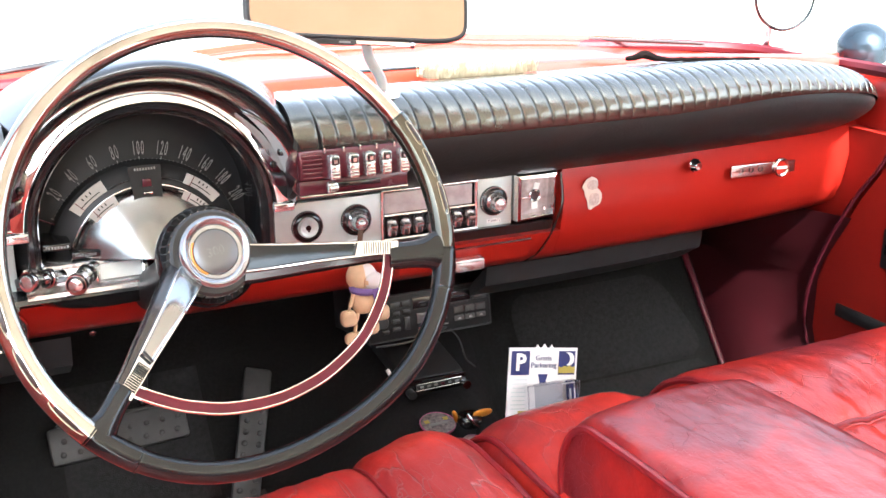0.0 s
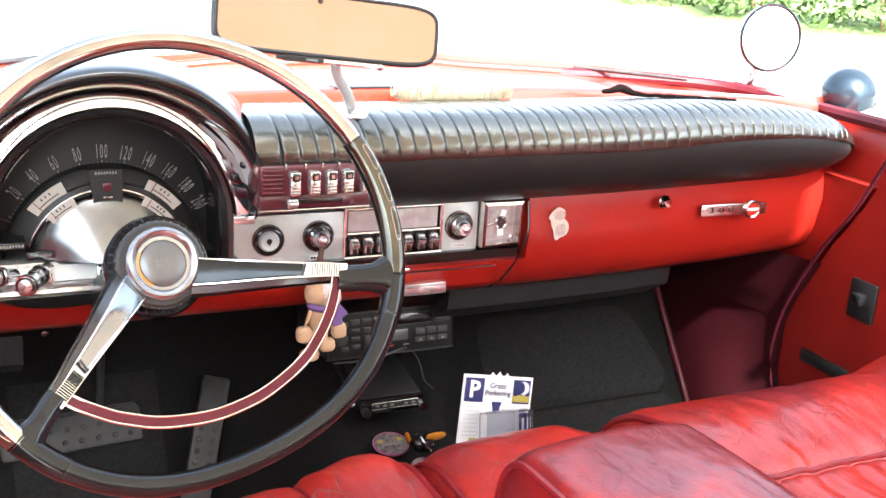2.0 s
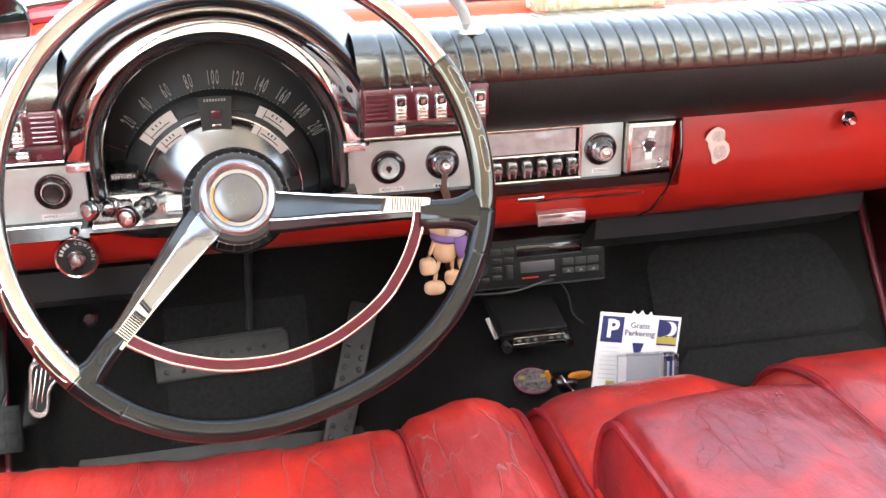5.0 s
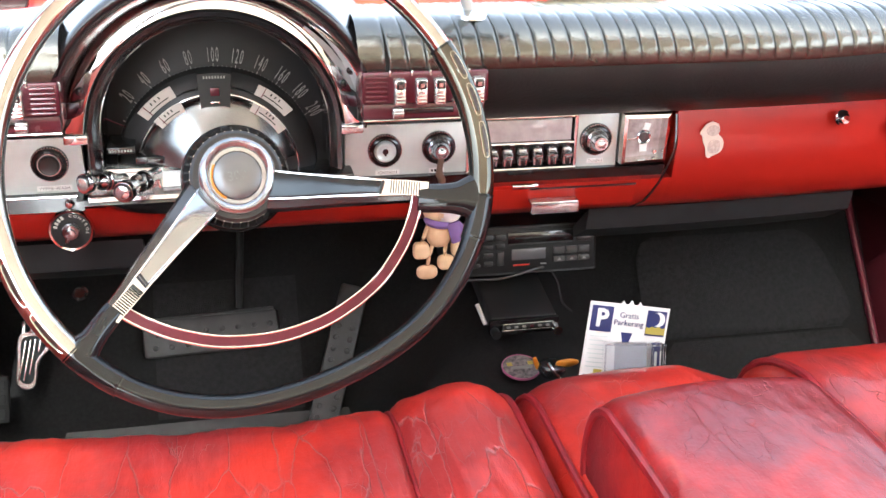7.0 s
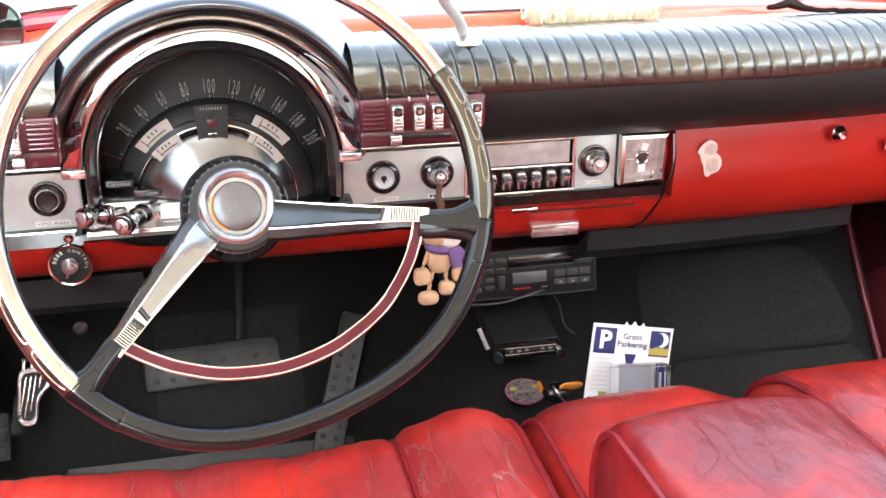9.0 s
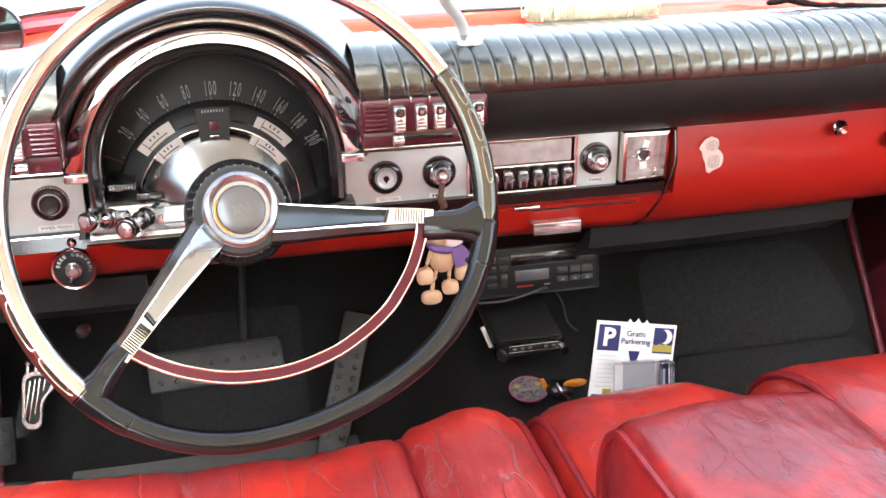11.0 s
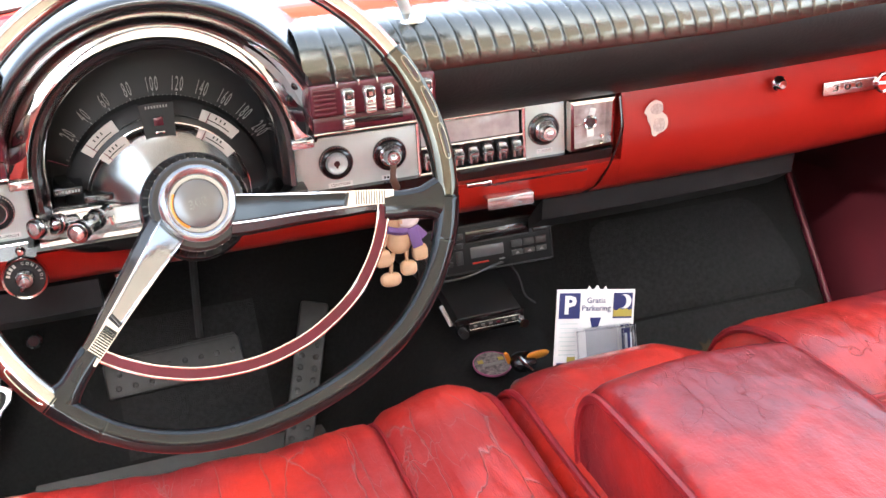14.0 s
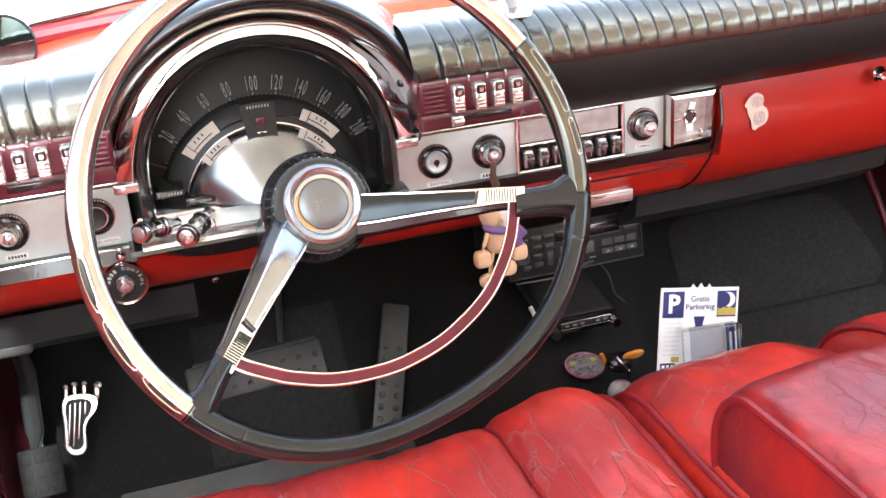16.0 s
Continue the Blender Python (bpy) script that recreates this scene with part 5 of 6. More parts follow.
def edge_line(top, x, edge, front, y1, ya, yb, n, inset):
    pts = []
    for i in range(n + 1):
        y = ya + (yb - ya) * i / n
        dy = y1 - y
        drop = front * (1 - math.sqrt(max(0, 1 - (1 - dy / front) ** 2))) if dy < front else 0
        dd = edge * (1 - math.sqrt(max(0, 1 - (1 - inset / edge) ** 2))) if inset < edge else 0
        pts.append((x, y, top(x, y) - drop - dd + 0.002))
    return pts


part("piping", tube(edge_line(driver_top, -0.120, 0.055, 0.12, -0.165, -1.0, -0.172, 60, 0.020), 0.0042, 8), PIPING, drv)
part("seam", tube(edge_line(driver_top, -0.236, 0.055, 0.12, -0.165, -1.0, -0.19, 50, 0.2), 0.0022, 6), PIPING, drv)


def centre_top(x, y):
    return 0.655 - 0.30 * max(0, 0.0 - x) ** 1.5 - 0.38 * max(0, x - 0.06) + 0.003 * noise.noise((x * 9, y * 6, 2.0))


ctr = thing("centre_seat", (0.03, -0.55, 0.32), "red leather centre seat cushion between the front seats", "car seat")
part("cushion", grid_cushion(-0.108, 0.162, -0.95, -0.185, centre_top, 0.40, 0.045, 0.11, 40, 40), LEATHER, ctr)
part("piping", tube(edge_line(centre_top, -0.098, 0.045, 0.11, -0.185, -0.9, -0.192, 50, 0.010), 0.0038, 8), PIPING, ctr)


def arm_top(x, y):
    return 0.734 + 0.010 * math.cos((x - 0.013) / 0.105 * math.pi / 2) - 0.10 * max(0, y + 0.55) ** 1.4 + 0.02 * max(0, -0.6 - y)


arm = thing("folding_armrest", (0.013, -0.7, 0.60), "folded-down red leather centre armrest with piped edges", "armrest")
# side line of the armrest: along the top, round the nose and down
side = [(-0.98 + 0.535 * j / 18, 0.0) for j in range(18)] + [(-0.445 + 0.060 * math.sin(radians(6 * q)), 0.085 * (1 - math.cos(radians(6 * q)))) for q in range(16)]
side += [(-0.385 - 0.004 * q, 0.085 + 0.022 * q) for q in range(1, 5)]
rows = []
for y, drop in side:
    low = drop > 0.06
    row = [(-0.0915, y, 0.53)] if not low else [(-0.0915, y - 0.03, arm_top(0, y) - drop)]
    for i in range(33):
        x = -0.091 + 0.188 * i / 32
        e = min(i, 32 - i) / 32 * 0.188
        edge = 0.016 * (1 - math.sqrt(max(0.0, 1 - max(0.0, 1 - e / 0.016) ** 2)))
        turn = min(1.0, drop / 0.085)
        row.append((x, y - edge * turn, arm_top(x, y) - drop - edge * (1 - turn)))
    row.append((0.0975, y, 0.53) if not low else (0.0975, y - 0.03, arm_top(0, y) - drop))
    rows.append(row)
part("body", loft(rows), LEATHER_ARM, arm, "", 60)
for x in (-0.0905, 0.0965):
    part("piping", tube([(x, y - 0.011 * min(1.0, drop / 0.085), arm_top(x, y) - drop - 0.011 * (1 - min(1.0, drop / 0.085))) for y, drop in side], 0.0042, 8, up=(1, 0, 0)), PIPING, arm)


def pass_top(x, y):
    z = 0.641 + 0.016 * math.exp(-((y + 0.31) / 0.06) ** 2)
    z -= 0.012 * math.exp(-((y + 0.405) / 0.008) ** 2)
    if y < -0.40:
        ph = (x - 0.19) / 0.052
        z += -0.006 * math.exp(-((ph - round(ph)) * 0.052 / 0.006) ** 2) * min(1, (-0.40 - y) / 0.02)
        z -= 0.010 * min(1, (-0.40 - y) / 0.03)
    z += 0.028 * math.exp(-((x - 0.62) / 0.05) ** 2)
    return z + 0.004 * noise.noise((x * 7, y * 5, 3.0)) - 0.003 * abs(noise.noise((x * 25, y * 8, 7.0)))


pas = thing("passenger_seat", (0.42, -0.6, 0.32), "red leather passenger seat with front roll and pleats", "car seat")
part("cushion", grid_cushion(0.165, 0.672, -1.02, -0.165, pass_top, 0.36, 0.035, 0.10, 110, 70), LEATHER, pas)
part("piping", tube([(x, -0.405, pass_top(x, -0.405) + 0.004) for x in [0.175 + 0.48 * i / 40 for i in range(41)]], 0.0034, 8), PIPING, pas)
part("piping", tube(edge_line(pass_top, 0.174, 0.035, 0.10, -0.165, -0.9, -0.172, 50, 0.009), 0.0048, 8), PIPING, pas)

# ---- doors and side trim ----
for s, nm in ((1, "door_1"), (-1, "door_2")):
    d = thing(nm, (s * 0.70, -0.5, 0.35), "red car door inner panel with the winder removed" if s > 0 else "red driver door inner panel", "car door", kind="structure")
    dx = 0.685 if s > 0 else 0.735
    part("panel", prism([(0.025, 0.34), (0.060, 0.466), (0.074, 0.512), (0.070, 0.573), (0.044, 0.649), (-0.002, 0.735), (-0.045, 0.798), (-0.09, 0.885), (-0.12, 0.90), (-1.2, 0.90), (-1.2, 0.34)], s * dx, s * (dx + 0.06), 1), DOOR_RED, d)
    if s > 0:
        part("winder_plate", box(0.006, 0.050, 0.062, (0.682, -0.081, 0.672), 0.006), BLACK_PLASTIC, d, "black square winder plate")
        part("winder_shaft", box(0.020, 0.018, 0.018, (0.676, -0.081, 0.676), 0.003), BLACK, d)
        part("slot", box(0.006, 0.10, 0.022, (0.682, -0.030, 0.5465), 0.004), BLACK_PLASTIC, d, "black slot of the missing armrest")
    tagged(part("trim", prism([(0.036, 0.34), (0.071, 0.466), (0.085, 0.512), (0.081, 0.573), (0.055, 0.649), (0.009, 0.735), (-0.033, 0.798), (-0.06, 0.84), (0.40, 0.84), (0.40, 0.34)], s * (dx + 0.001), s * (dx + 0.06), 1), DOOR_RED), "red door pillar trim", "trim", kind="structure")
    part("door_gap", tube(curve_through([(s * (dx - 0.008), y, z) for y, z in ((0.031, 0.34), (0.066, 0.466), (0.080, 0.512), (0.076, 0.573), (0.050, 0.649), (0.004, 0.735), (-0.039, 0.798), (-0.084, 0.886))], 5), 0.0034, 8), MAROON, d, "dark maroon seal in the door gap")
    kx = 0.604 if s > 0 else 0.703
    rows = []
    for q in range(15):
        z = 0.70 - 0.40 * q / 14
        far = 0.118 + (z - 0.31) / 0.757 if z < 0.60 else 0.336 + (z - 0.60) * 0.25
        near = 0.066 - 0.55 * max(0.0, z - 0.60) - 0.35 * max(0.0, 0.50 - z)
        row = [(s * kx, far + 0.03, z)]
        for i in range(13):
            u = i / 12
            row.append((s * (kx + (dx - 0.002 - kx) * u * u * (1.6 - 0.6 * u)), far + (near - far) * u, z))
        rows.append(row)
    tagged(part("trim", loft(rows), KICK_RED_SHADED), "kick panel, its red darkened for footwell shade, curving to the door", "trim", kind="structure")
    if s > 0:
        tagged(part("trim_screw", put(lathe([(0.004, 0), (0.0035, 0.002), (0.0001, 0.003)], 12), pose(0.665, 0.105, 0.672, 60, -60, 0)), CHROME), "small chrome screw in the kick panel", "screw")
    tagged(part("trim", tube([(s * kx, 0.335, 0.598), (s * kx, 0.30, 0.548), (s * kx, 0.185, 0.396), (s * kx, 0.12, 0.31)], 0.006, 8), HORN_RED), "red piped edge of the kick panel", "trim", kind="structure")

# ---- footwell ----
def draped_mat(x0, x1, y0, y1, xm, material, label, r=0.03, flare=0.0, n=18):
    """A thin mat with rounded corners lying on the floor between y0 and y1 (y1 ahead)."""
    tops, bots = [], []
    for j in range(n + 1):
        y = y1 - (y1 - y0) * j / n
        d = min(y - y0, y1 - y, r)
        inset = r - math.sqrt(max(0.0, r * r - (r - d) ** 2))
        a, b = x0 + inset, x1 + flare * j / n - inset
        tops.append([(a + (b - a) * i / n, y, floor_z(xm, y) + 0.009 + 0.0015 * noise.noise((a + (b - a) * i / n * 9, y * 9, 1))) for i in range(n + 1)])
        bots.append([(x, yy, floor_z(xm, yy) + 0.001) for x, yy, z in tops[-1]])
    bm = loft([bots[0]] + tops + [bots[-1]])
    return tagged(part("floor_mat", bm, material), label, "floor mat")


draped_mat(0.228, 0.530, 0.203, 0.296, 0.3, MAT_CARPET, "charcoal carpet mat on the passenger toe board", 0.03, 0.055)
MAT_STAR = surface("grey_print", (0.030, 0.030, 0.031), 0.95, spec=0.1)
star_mat = draped_mat(0.24, 0.59, -0.155, 0.196, 0.3, MAT_CARPET, "charcoal mat printed with tan and grey stars")
for x, y, turn, mat in ((0.374, 0.157, 8, surface("tan_print", (0.060, 0.043, 0.026), 0.95, spec=0.1)), (0.432, 0.163, 30, MAT_STAR), (0.303, 0.155, 50, surface("brown_print", (0.045, 0.035, 0.026), 0.95, spec=0.1)), (0.500, 0.150, 15, MAT_STAR), (0.345, 0.120, 40, MAT_STAR)):
    pts = [((0.018 if k % 2 == 0 else 0.0085) * math.cos(math.pi * k / 6), (0.018 if k % 2 == 0 else 0.0085) * math.sin(math.pi * k / 6)) for k in range(12)]
    part("printed_star", plate(pts, 0.0012, pose(x, y, floor_z(0.3, y) + 0.0105, 53 if y > 0.125 else 25) @ pose(0, 0, 0, 0, 0, turn)), mat, star_mat)
draped_mat(-0.62, -0.22, -0.175, 0.165, -0.4, DARK_RUBBER, "grey ribbed rubber heel mat on the driver floor", 0.01)
brake = thing("brake_pedal", (-0.41, 0.24, 0.45), "wide worn rubber brake pedal on a steel arm", "pedal")
m = pose(-0.412, 0.231, 0.471, 55, 0, 0) @ pose(0, 0, 0, 0, 0, 2)
part("pad", put(box(0.186, 0.052, 0.012, bevel=0.006), m), RUBBER, brake)
part("pad_lip", put(box(0.170, 0.008, 0.010, (0.004, 0.026, -0.003), 0.003), m), DARK_RUBBER, brake)
for i in range(8):
    for j in range(2):
        part("stud", put(lathe([(0.0042, 0), (0.0040, 0.002), (0.0026, 0.0032), (0.0001, 0.0034)], 10), m @ Matrix.Translation((-0.077 + 0.022 * i + 0.004 * j, -0.013 + 0.018 * j, 0.006))), RUBBER, brake)
part("arm", tube(curve_through([(-0.372, 0.250, 0.500), (-0.367, 0.255, 0.58), (-0.362, 0.235, 0.66), (-0.357, 0.20, 0.72)], 5), 0.0055, 8), GREY_PANEL, brake)
gas = thing("accelerator_pedal", (-0.24, 0.16, 0.36), "long grey rubber accelerator pedal with round studs", "pedal")
m = pose(-0.240, 0.185, 0.446, 52, 0, 0) @ pose(0, 0, 0, 0, 0, -18)
part("pad", put(box(0.040, 0.205, 0.012, bevel=0.005), m), RUBBER, gas)
for i in range(2):
    for j in range(9):
        part("stud", put(lathe([(0.0045, 0), (0.0042, 0.002), (0.0028, 0.0032), (0.0001, 0.0034)], 10), m @ Matrix.Translation((-0.010 + 0.020 * i, -0.092 + 0.0165 * j, 0.006))), RUBBER, gas)
foot = thing("foot_pedal", (-0.64, 0.17, 0.42), "polished bare-foot shaped dimmer pedal", "pedal")
out = [(-0.009, -0.046), (0.002, -0.047), (0.009, -0.041), (0.010, -0.030), (0.009, -0.016), (0.013, -0.004), (0.021, 0.006), (0.024, 0.017), (0.021, 0.025), (0.008, 0.029), (-0.008, 0.028), (-0.018, 0.023), (-0.020, 0.010), (-0.018, -0.006), (-0.017, -0.022), (-0.016, -0.038)]
m = pose(-0.641, 0.183, 0.487, 62, 0, 0) @ pose(0, 0, 0, 0, 0, -9)
smooth = [(p.x, p.y) for p in curve_through([(a, b, 0) for a, b in out + out[:1]], 4)][:-1]
part("sole", plate(smooth, 0.008, m, 0.0015), SATIN_SILVER, foot)
part("sole_inset", plate([((a - 0.001) * 0.70, b * 0.82 - 0.001) for a, b in smooth], 0.0012, m @ Matrix.Translation((0, 0, 0.0078))), DIAL_BLACK, foot)
for x, y, r in ((-0.0155, 0.0375, 0.0040), (-0.0045, 0.0400, 0.0042), (0.0075, 0.0415, 0.0044), (0.0235, 0.0385, 0.0062)):
    part("toe", join(put(lathe([(r, 0.0), (r, 0.005), (r * 0.7, 0.008), (0.0001, 0.009)], 16), m @ Matrix.Translation((x, y, 0))), put(box(r * 1.1, 0.016, 0.006, (x * 0.93, y - 0.009, 0.004), 0.001), m)), SATIN_SILVER, foot)
for i in range(4):
    part("tread_bar", put(put(box(0.0022, (0.052, 0.054, 0.046, 0.016)[i], 0.002, bevel=0.0006), pose((-0.0105, -0.0045, 0.0015, 0.0085)[i], (-0.010, -0.009, -0.004, 0.011)[i], 0.0095, 0, 0, -3)), m), SATIN_SILVER, foot)
park = thing("parking_brake_pedal", (-0.70, 0.15, 0.45), "grey parking brake pedal with release handle", "pedal")
part("arm", tube([(-0.690, 0.12, 0.66), (-0.683, 0.15, 0.58), (-0.690, 0.148, 0.50), (-0.692, 0.135, 0.46)], 0.011, 8), GREY_PANEL, park)
part("pad", put(box(0.050, 0.060, 0.012, bevel=0.004), pose(-0.690, 0.125, 0.455, 62)), PEDAL_RUBBER, park)
for i in range(3):
    for j in range(3):
        part("lug", put(box(0.011, 0.012, 0.003, (-0.015 + 0.015 * i, -0.018 + 0.018 * j, 0.006), 0.0012), pose(-0.690, 0.125, 0.455, 62)), PEDAL_RUBBER, park)
part("release_handle", box(0.075, 0.02, 0.018, (-0.693, 0.06, 0.6555), 0.006, 3), RUBBER, park)
tagged(part("floor_button", put(lathe([(0.011, 0), (0.011, 0.006), (0.008, 0.009), (0.007, 0.007), (0.0001, 0.007)], 24), pose(-0.587, 0.283, 0.522, 53)), DULL_CHROME), "small round metal floor button", "button")
# plate behind the button and its carpeted side
tagged(part("trim", prism([(0.345, 0.30), (0.345, 0.66), (0.40, 0.66), (0.40, 0.30)], -0.70, -0.55, 1), CARPET), "black carpeted footwell corner", "trim", kind="structure")

tagged(part("floor_mat", loft([[(-0.49 + 0.20 * i / 8, 0.285 - 0.115 * j / 8, floor_z(-0.4, 0.285 - 0.115 * j / 8) + 0.006) for i in range(9)] for j in range(9)]), MAT_CARPET), "charcoal carpet pad below the brake pedal", "floor mat")

# ---- aftermarket cassette radio, booster and tunnel clutter ----
cas = thing("cassette_radio", (0.0, 0.10, 0.60), "black under-dash cassette radio with many small buttons", "car radio")
m = pose(-0.002, 0.10, 0.629, 0, 0, 0) @ FACE @ pose(0, 0, 0, -10, 0, 0)
part("case", put(box(0.186, 0.062, 0.13, (0, 0, -0.066), 0.002), m), BLACK_PLASTIC, cas)
part("fascia", put(box(0.190, 0.066, 0.008, (0, 0, 0.002), 0.004), m), DIAL_BLACK, cas)
part("fascia_frame", put(join(box(0.186, 0.0016, 0.002, (0, 0.0305, 0.0066), 0.0005), box(0.186, 0.0016, 0.002, (0, -0.0305, 0.0066), 0.0005), box(0.0016, 0.060, 0.002, (0.0925, 0, 0.0066), 0.0005), box(0.0016, 0.060, 0.002, (-0.0925, 0, 0.0066), 0.0005)), m), BLACK_PLASTIC, cas)
slot = part("cassette_slot", put(box(0.088, 0.016, 0.002, (0.018, 0.016, 0.0065), 0.001), m), BLACK, cas)
for dy in (-0.0078, 0.0, 0.0078):
    part("slot_lip", put(box(0.086 if dy else 0.068, 0.0016, 0.0022, (0.018, 0.016 + dy, 0.0075), 0.0005), m), GREY_PANEL, slot)
part("display", put(box(0.046, 0.015, 0.002, (0.002, -0.006, 0.0065), 0.001), m), surface("lcd_grey", (0.10, 0.10, 0.105), 0.25), cas)
for x, y, w, h in ((0.043, -0.003, 0.015, 0.009), (0.060, -0.003, 0.015, 0.009), (0.077, -0.003, 0.015, 0.009), (0.043, -0.015, 0.015, 0.007), (0.060, -0.015, 0.015, 0.007), (0.077, -0.015, 0.015, 0.007), (0.077, 0.020, 0.020, 0.006), (0.077, 0.011, 0.020, 0.006), (-0.036, 0.018, 0.014, 0.008), (-0.053, 0.018, 0.014, 0.008), (-0.036, 0.006, 0.012, 0.007), (-0.036, -0.010, 0.009, 0.018), (-0.052, 0.006, 0.012, 0.006), (-0.052, -0.005, 0.012, 0.006), (-0.052, -0.016, 0.012, 0.006), (-0.068, -0.018, 0.010, 0.006), (-0.068, 0.016, 0.010, 0.006)):
    part("button", put(box(w, h, 0.004, (x, y, 0.0066), 0.001), m), RUBBER if x > 0.04 and y < 0 else RADIO_KEY, cas)
for x in (0.043, 0.060, 0.077):
    part("button_mark", plate([(-0.003, -0.0015), (0.003, -0.0015), (0.0, 0.002)], 0.0005, m @ Matrix.Translation((x, -0.015, 0.0089))), DIAL_GREY, cas)
part("volume_knob", put(lathe([(0.011, 0.005), (0.010, 0.016), (0.008, 0.018), (0.0001, 0.018)], 24), m @ Matrix.Translation((-0.076, -0.002, 0))), BLACK_PLASTIC, cas)
part("red_mark", put(box(0.022, 0.002, 0.001, (-0.008, -0.020, 0.0066), 0), m), RED_PAINT, cas)
part("white_mark", put(box(0.008, 0.0016, 0.001, (0.022, -0.020, 0.0066), 0), m), DIAL_GREY, cas)
eq = thing("booster_unit", (-0.015, 0.12, 0.50), "flat black booster box on the tunnel with a row of switches", "amplifier")
m = pose(-0.012, 0.058, 0.537, 0, 0, 0)
part("case", put(box(0.088, 0.15, 0.022, (0, 0.078, 0.004), 0.003), m @ pose(0, 0, 0, 9)), BLACK_PLASTIC, eq)
part("fascia", put(box(0.094, 0.008, 0.022, (0, 0, 0.002), 0.003), m), BLACK, eq)
part("switch_row", put(box(0.066, 0.002, 0.006, (0.004, -0.0045, 0.003), 0.001), m), GREY_PANEL, eq)
for i in range(6):
    part("switch", put(box(0.005, 0.002, 0.003, (-0.022 + 0.0105 * i, -0.006, 0.003), 0.0005), m), DIAL_GREY if i != 3 else HORN_RED, eq)
for a, b in (((-0.030, -0.0015), (0.038, -0.0015)), ((-0.030, 0.0075), (0.038, 0.0075)), ((-0.030, -0.0015), (-0.030, 0.0075)), ((0.038, -0.0015), (0.038, 0.0075))):
    part("switch_frame", put(rod((a[0], -0.0055, a[1]), (b[0], -0.0055, b[1]), 0.0006, 6), m), DULL_CHROME, eq)
for x in (-0.040, 0.042):
    part("end_knob", put(rod((x, -0.004, -0.002), (x, -0.016, -0.002), 0.006, 14), m), DULL_CHROME if x > 0 else BLACK_PLASTIC, eq)
tagged(part("cable", tube(curve_through([(0.030, 0.115, 0.60), (0.040, 0.09, 0.585), (0.045, 0.08, 0.56), (0.050, 0.078, 0.552), (0.060, 0.078, 0.543)], 6), 0.0013, 6), GREY_PANEL), "thin grey cable hanging below the radio", "cable")
tagged(part("cable", tube(curve_through([(-0.085, 0.09, 0.594), (-0.04, 0.075, 0.600), (0.01, 0.085, 0.606), (0.03, 0.10, 0.60)], 6), 0.0018, 6), BLACK_PLASTIC), "thin black cable under the radio", "cable")
tagged(part("cable", tube([(-0.065, 0.10, 0.553), (-0.060, 0.095, 0.54), (-0.055, 0.09, 0.527)], 0.003, 6), WHITE_CARD), "short white wire end beside the booster", "cable")
disc = thing("round_badge", (-0.022, 0.03, 0.485), "small round printed souvenir badge lying on the tunnel", "badge")
m = pose(-0.022, 0.028, 0.492, 10, 0, 0)
part("disc", put(lathe([(0.0245, 0), (0.0245, 0.002), (0.0235, 0.003), (0.0001, 0.0032)], 36), m), surface("badge_print", (0.24, 0.21, 0.20), 0.35, other=(0.015, 0.013, 0.02), scale=190), disc)
part("rim", put(lathe([(0.0250, 0.0005), (0.0252, 0.002), (0.0246, 0.0036), (0.0238, 0.0034)], 36), m), surface("badge_pink", (0.45, 0.12, 0.25), 0.35), disc)
part("band", put(box(0.026, 0.005, 0.001, (0, -0.002, 0.0036), 0), m), DIAL_GREY, disc)
for x in (-0.014, 0.014):
    part("mark", put(box(0.007, 0.006, 0.001, (x, 0.006, 0.0036), 0), m), YELLOW, disc)
card = thing("parking_card", (0.06, -0.10, 0.53), "white and navy free-parking card standing on the tunnel", "card")
CARD = pose(0.0575, -0.108, 0.579, 0, 0, 0) @ FACE @ pose(0, 0, 0, -14, 0, 0) @ pose(0, 0, 0, 0, 0, -10)
W2, H2 = 0.049, 0.060
outline = [(-W2, -H2), (W2, -H2), (W2, H2), (0.014, H2), (0.0115, H2 + 0.004), (0.009, H2), (0.0045, H2), (0.001, H2 + 0.005), (-0.0025, H2), (-0.006, H2), (-0.009, H2 + 0.004), (-0.0115, H2), (-W2, H2)]
part("sheet", plate(outline, 0.002, CARD), WHITE_CARD, card)
part("blue_square", put(box(0.026, 0.030, 0.0008, (-0.033, 0.041, 0.0022), 0), CARD), NAVY, card)
part("blue_square", put(box(0.024, 0.030, 0.0008, (0.034, 0.041, 0.0022), 0), CARD), NAVY, card)
part("letter_p", letters("P", 0.029, CARD @ pose(-0.033, 0.041, 0.0030), 0.0004, 0.0009), WHITE_CARD, card)
part("word", letters("Gratis", 0.0096, CARD @ pose(0.0, 0.047, 0.0024), 0.0003), NAVY, card)
part("word", letters("Parkering", 0.0096, CARD @ pose(0.0005, 0.038, 0.0024), 0.0003), NAVY, card)
moon = [(0.0085 * math.cos(radians(a)), 0.0085 * math.sin(radians(a))) for a in range(-110, 111, 20)] + [(0.004 + 0.0062 * math.cos(radians(a)) - 0.008, 0.0078 * math.sin(radians(a))) for a in range(100, -101, -20)]
part("moon", plate(moon, 0.0004, CARD @ pose(0.036, 0.046, 0.0028)), WHITE_CARD, card)
hills = [(-0.012, -0.012), (0.012, -0.012), (0.012, -0.003), (0.008, -0.0045), (0.004, -0.002), (0.0, -0.004), (-0.004, -0.0025), (-0.008, -0.005), (-0.012, -0.003)]
part("yellow_patch", plate(hills, 0.0003, CARD @ pose(0.034, 0.040, 0.0026)), YELLOW, card)
part("arrow", plate([(-0.007, 0.027), (0.007, 0.027), (0.004, 0.016), (-0.004, 0.016)], 0.0006, CARD @ pose(0, 0, 0.002)), NAVY, card)
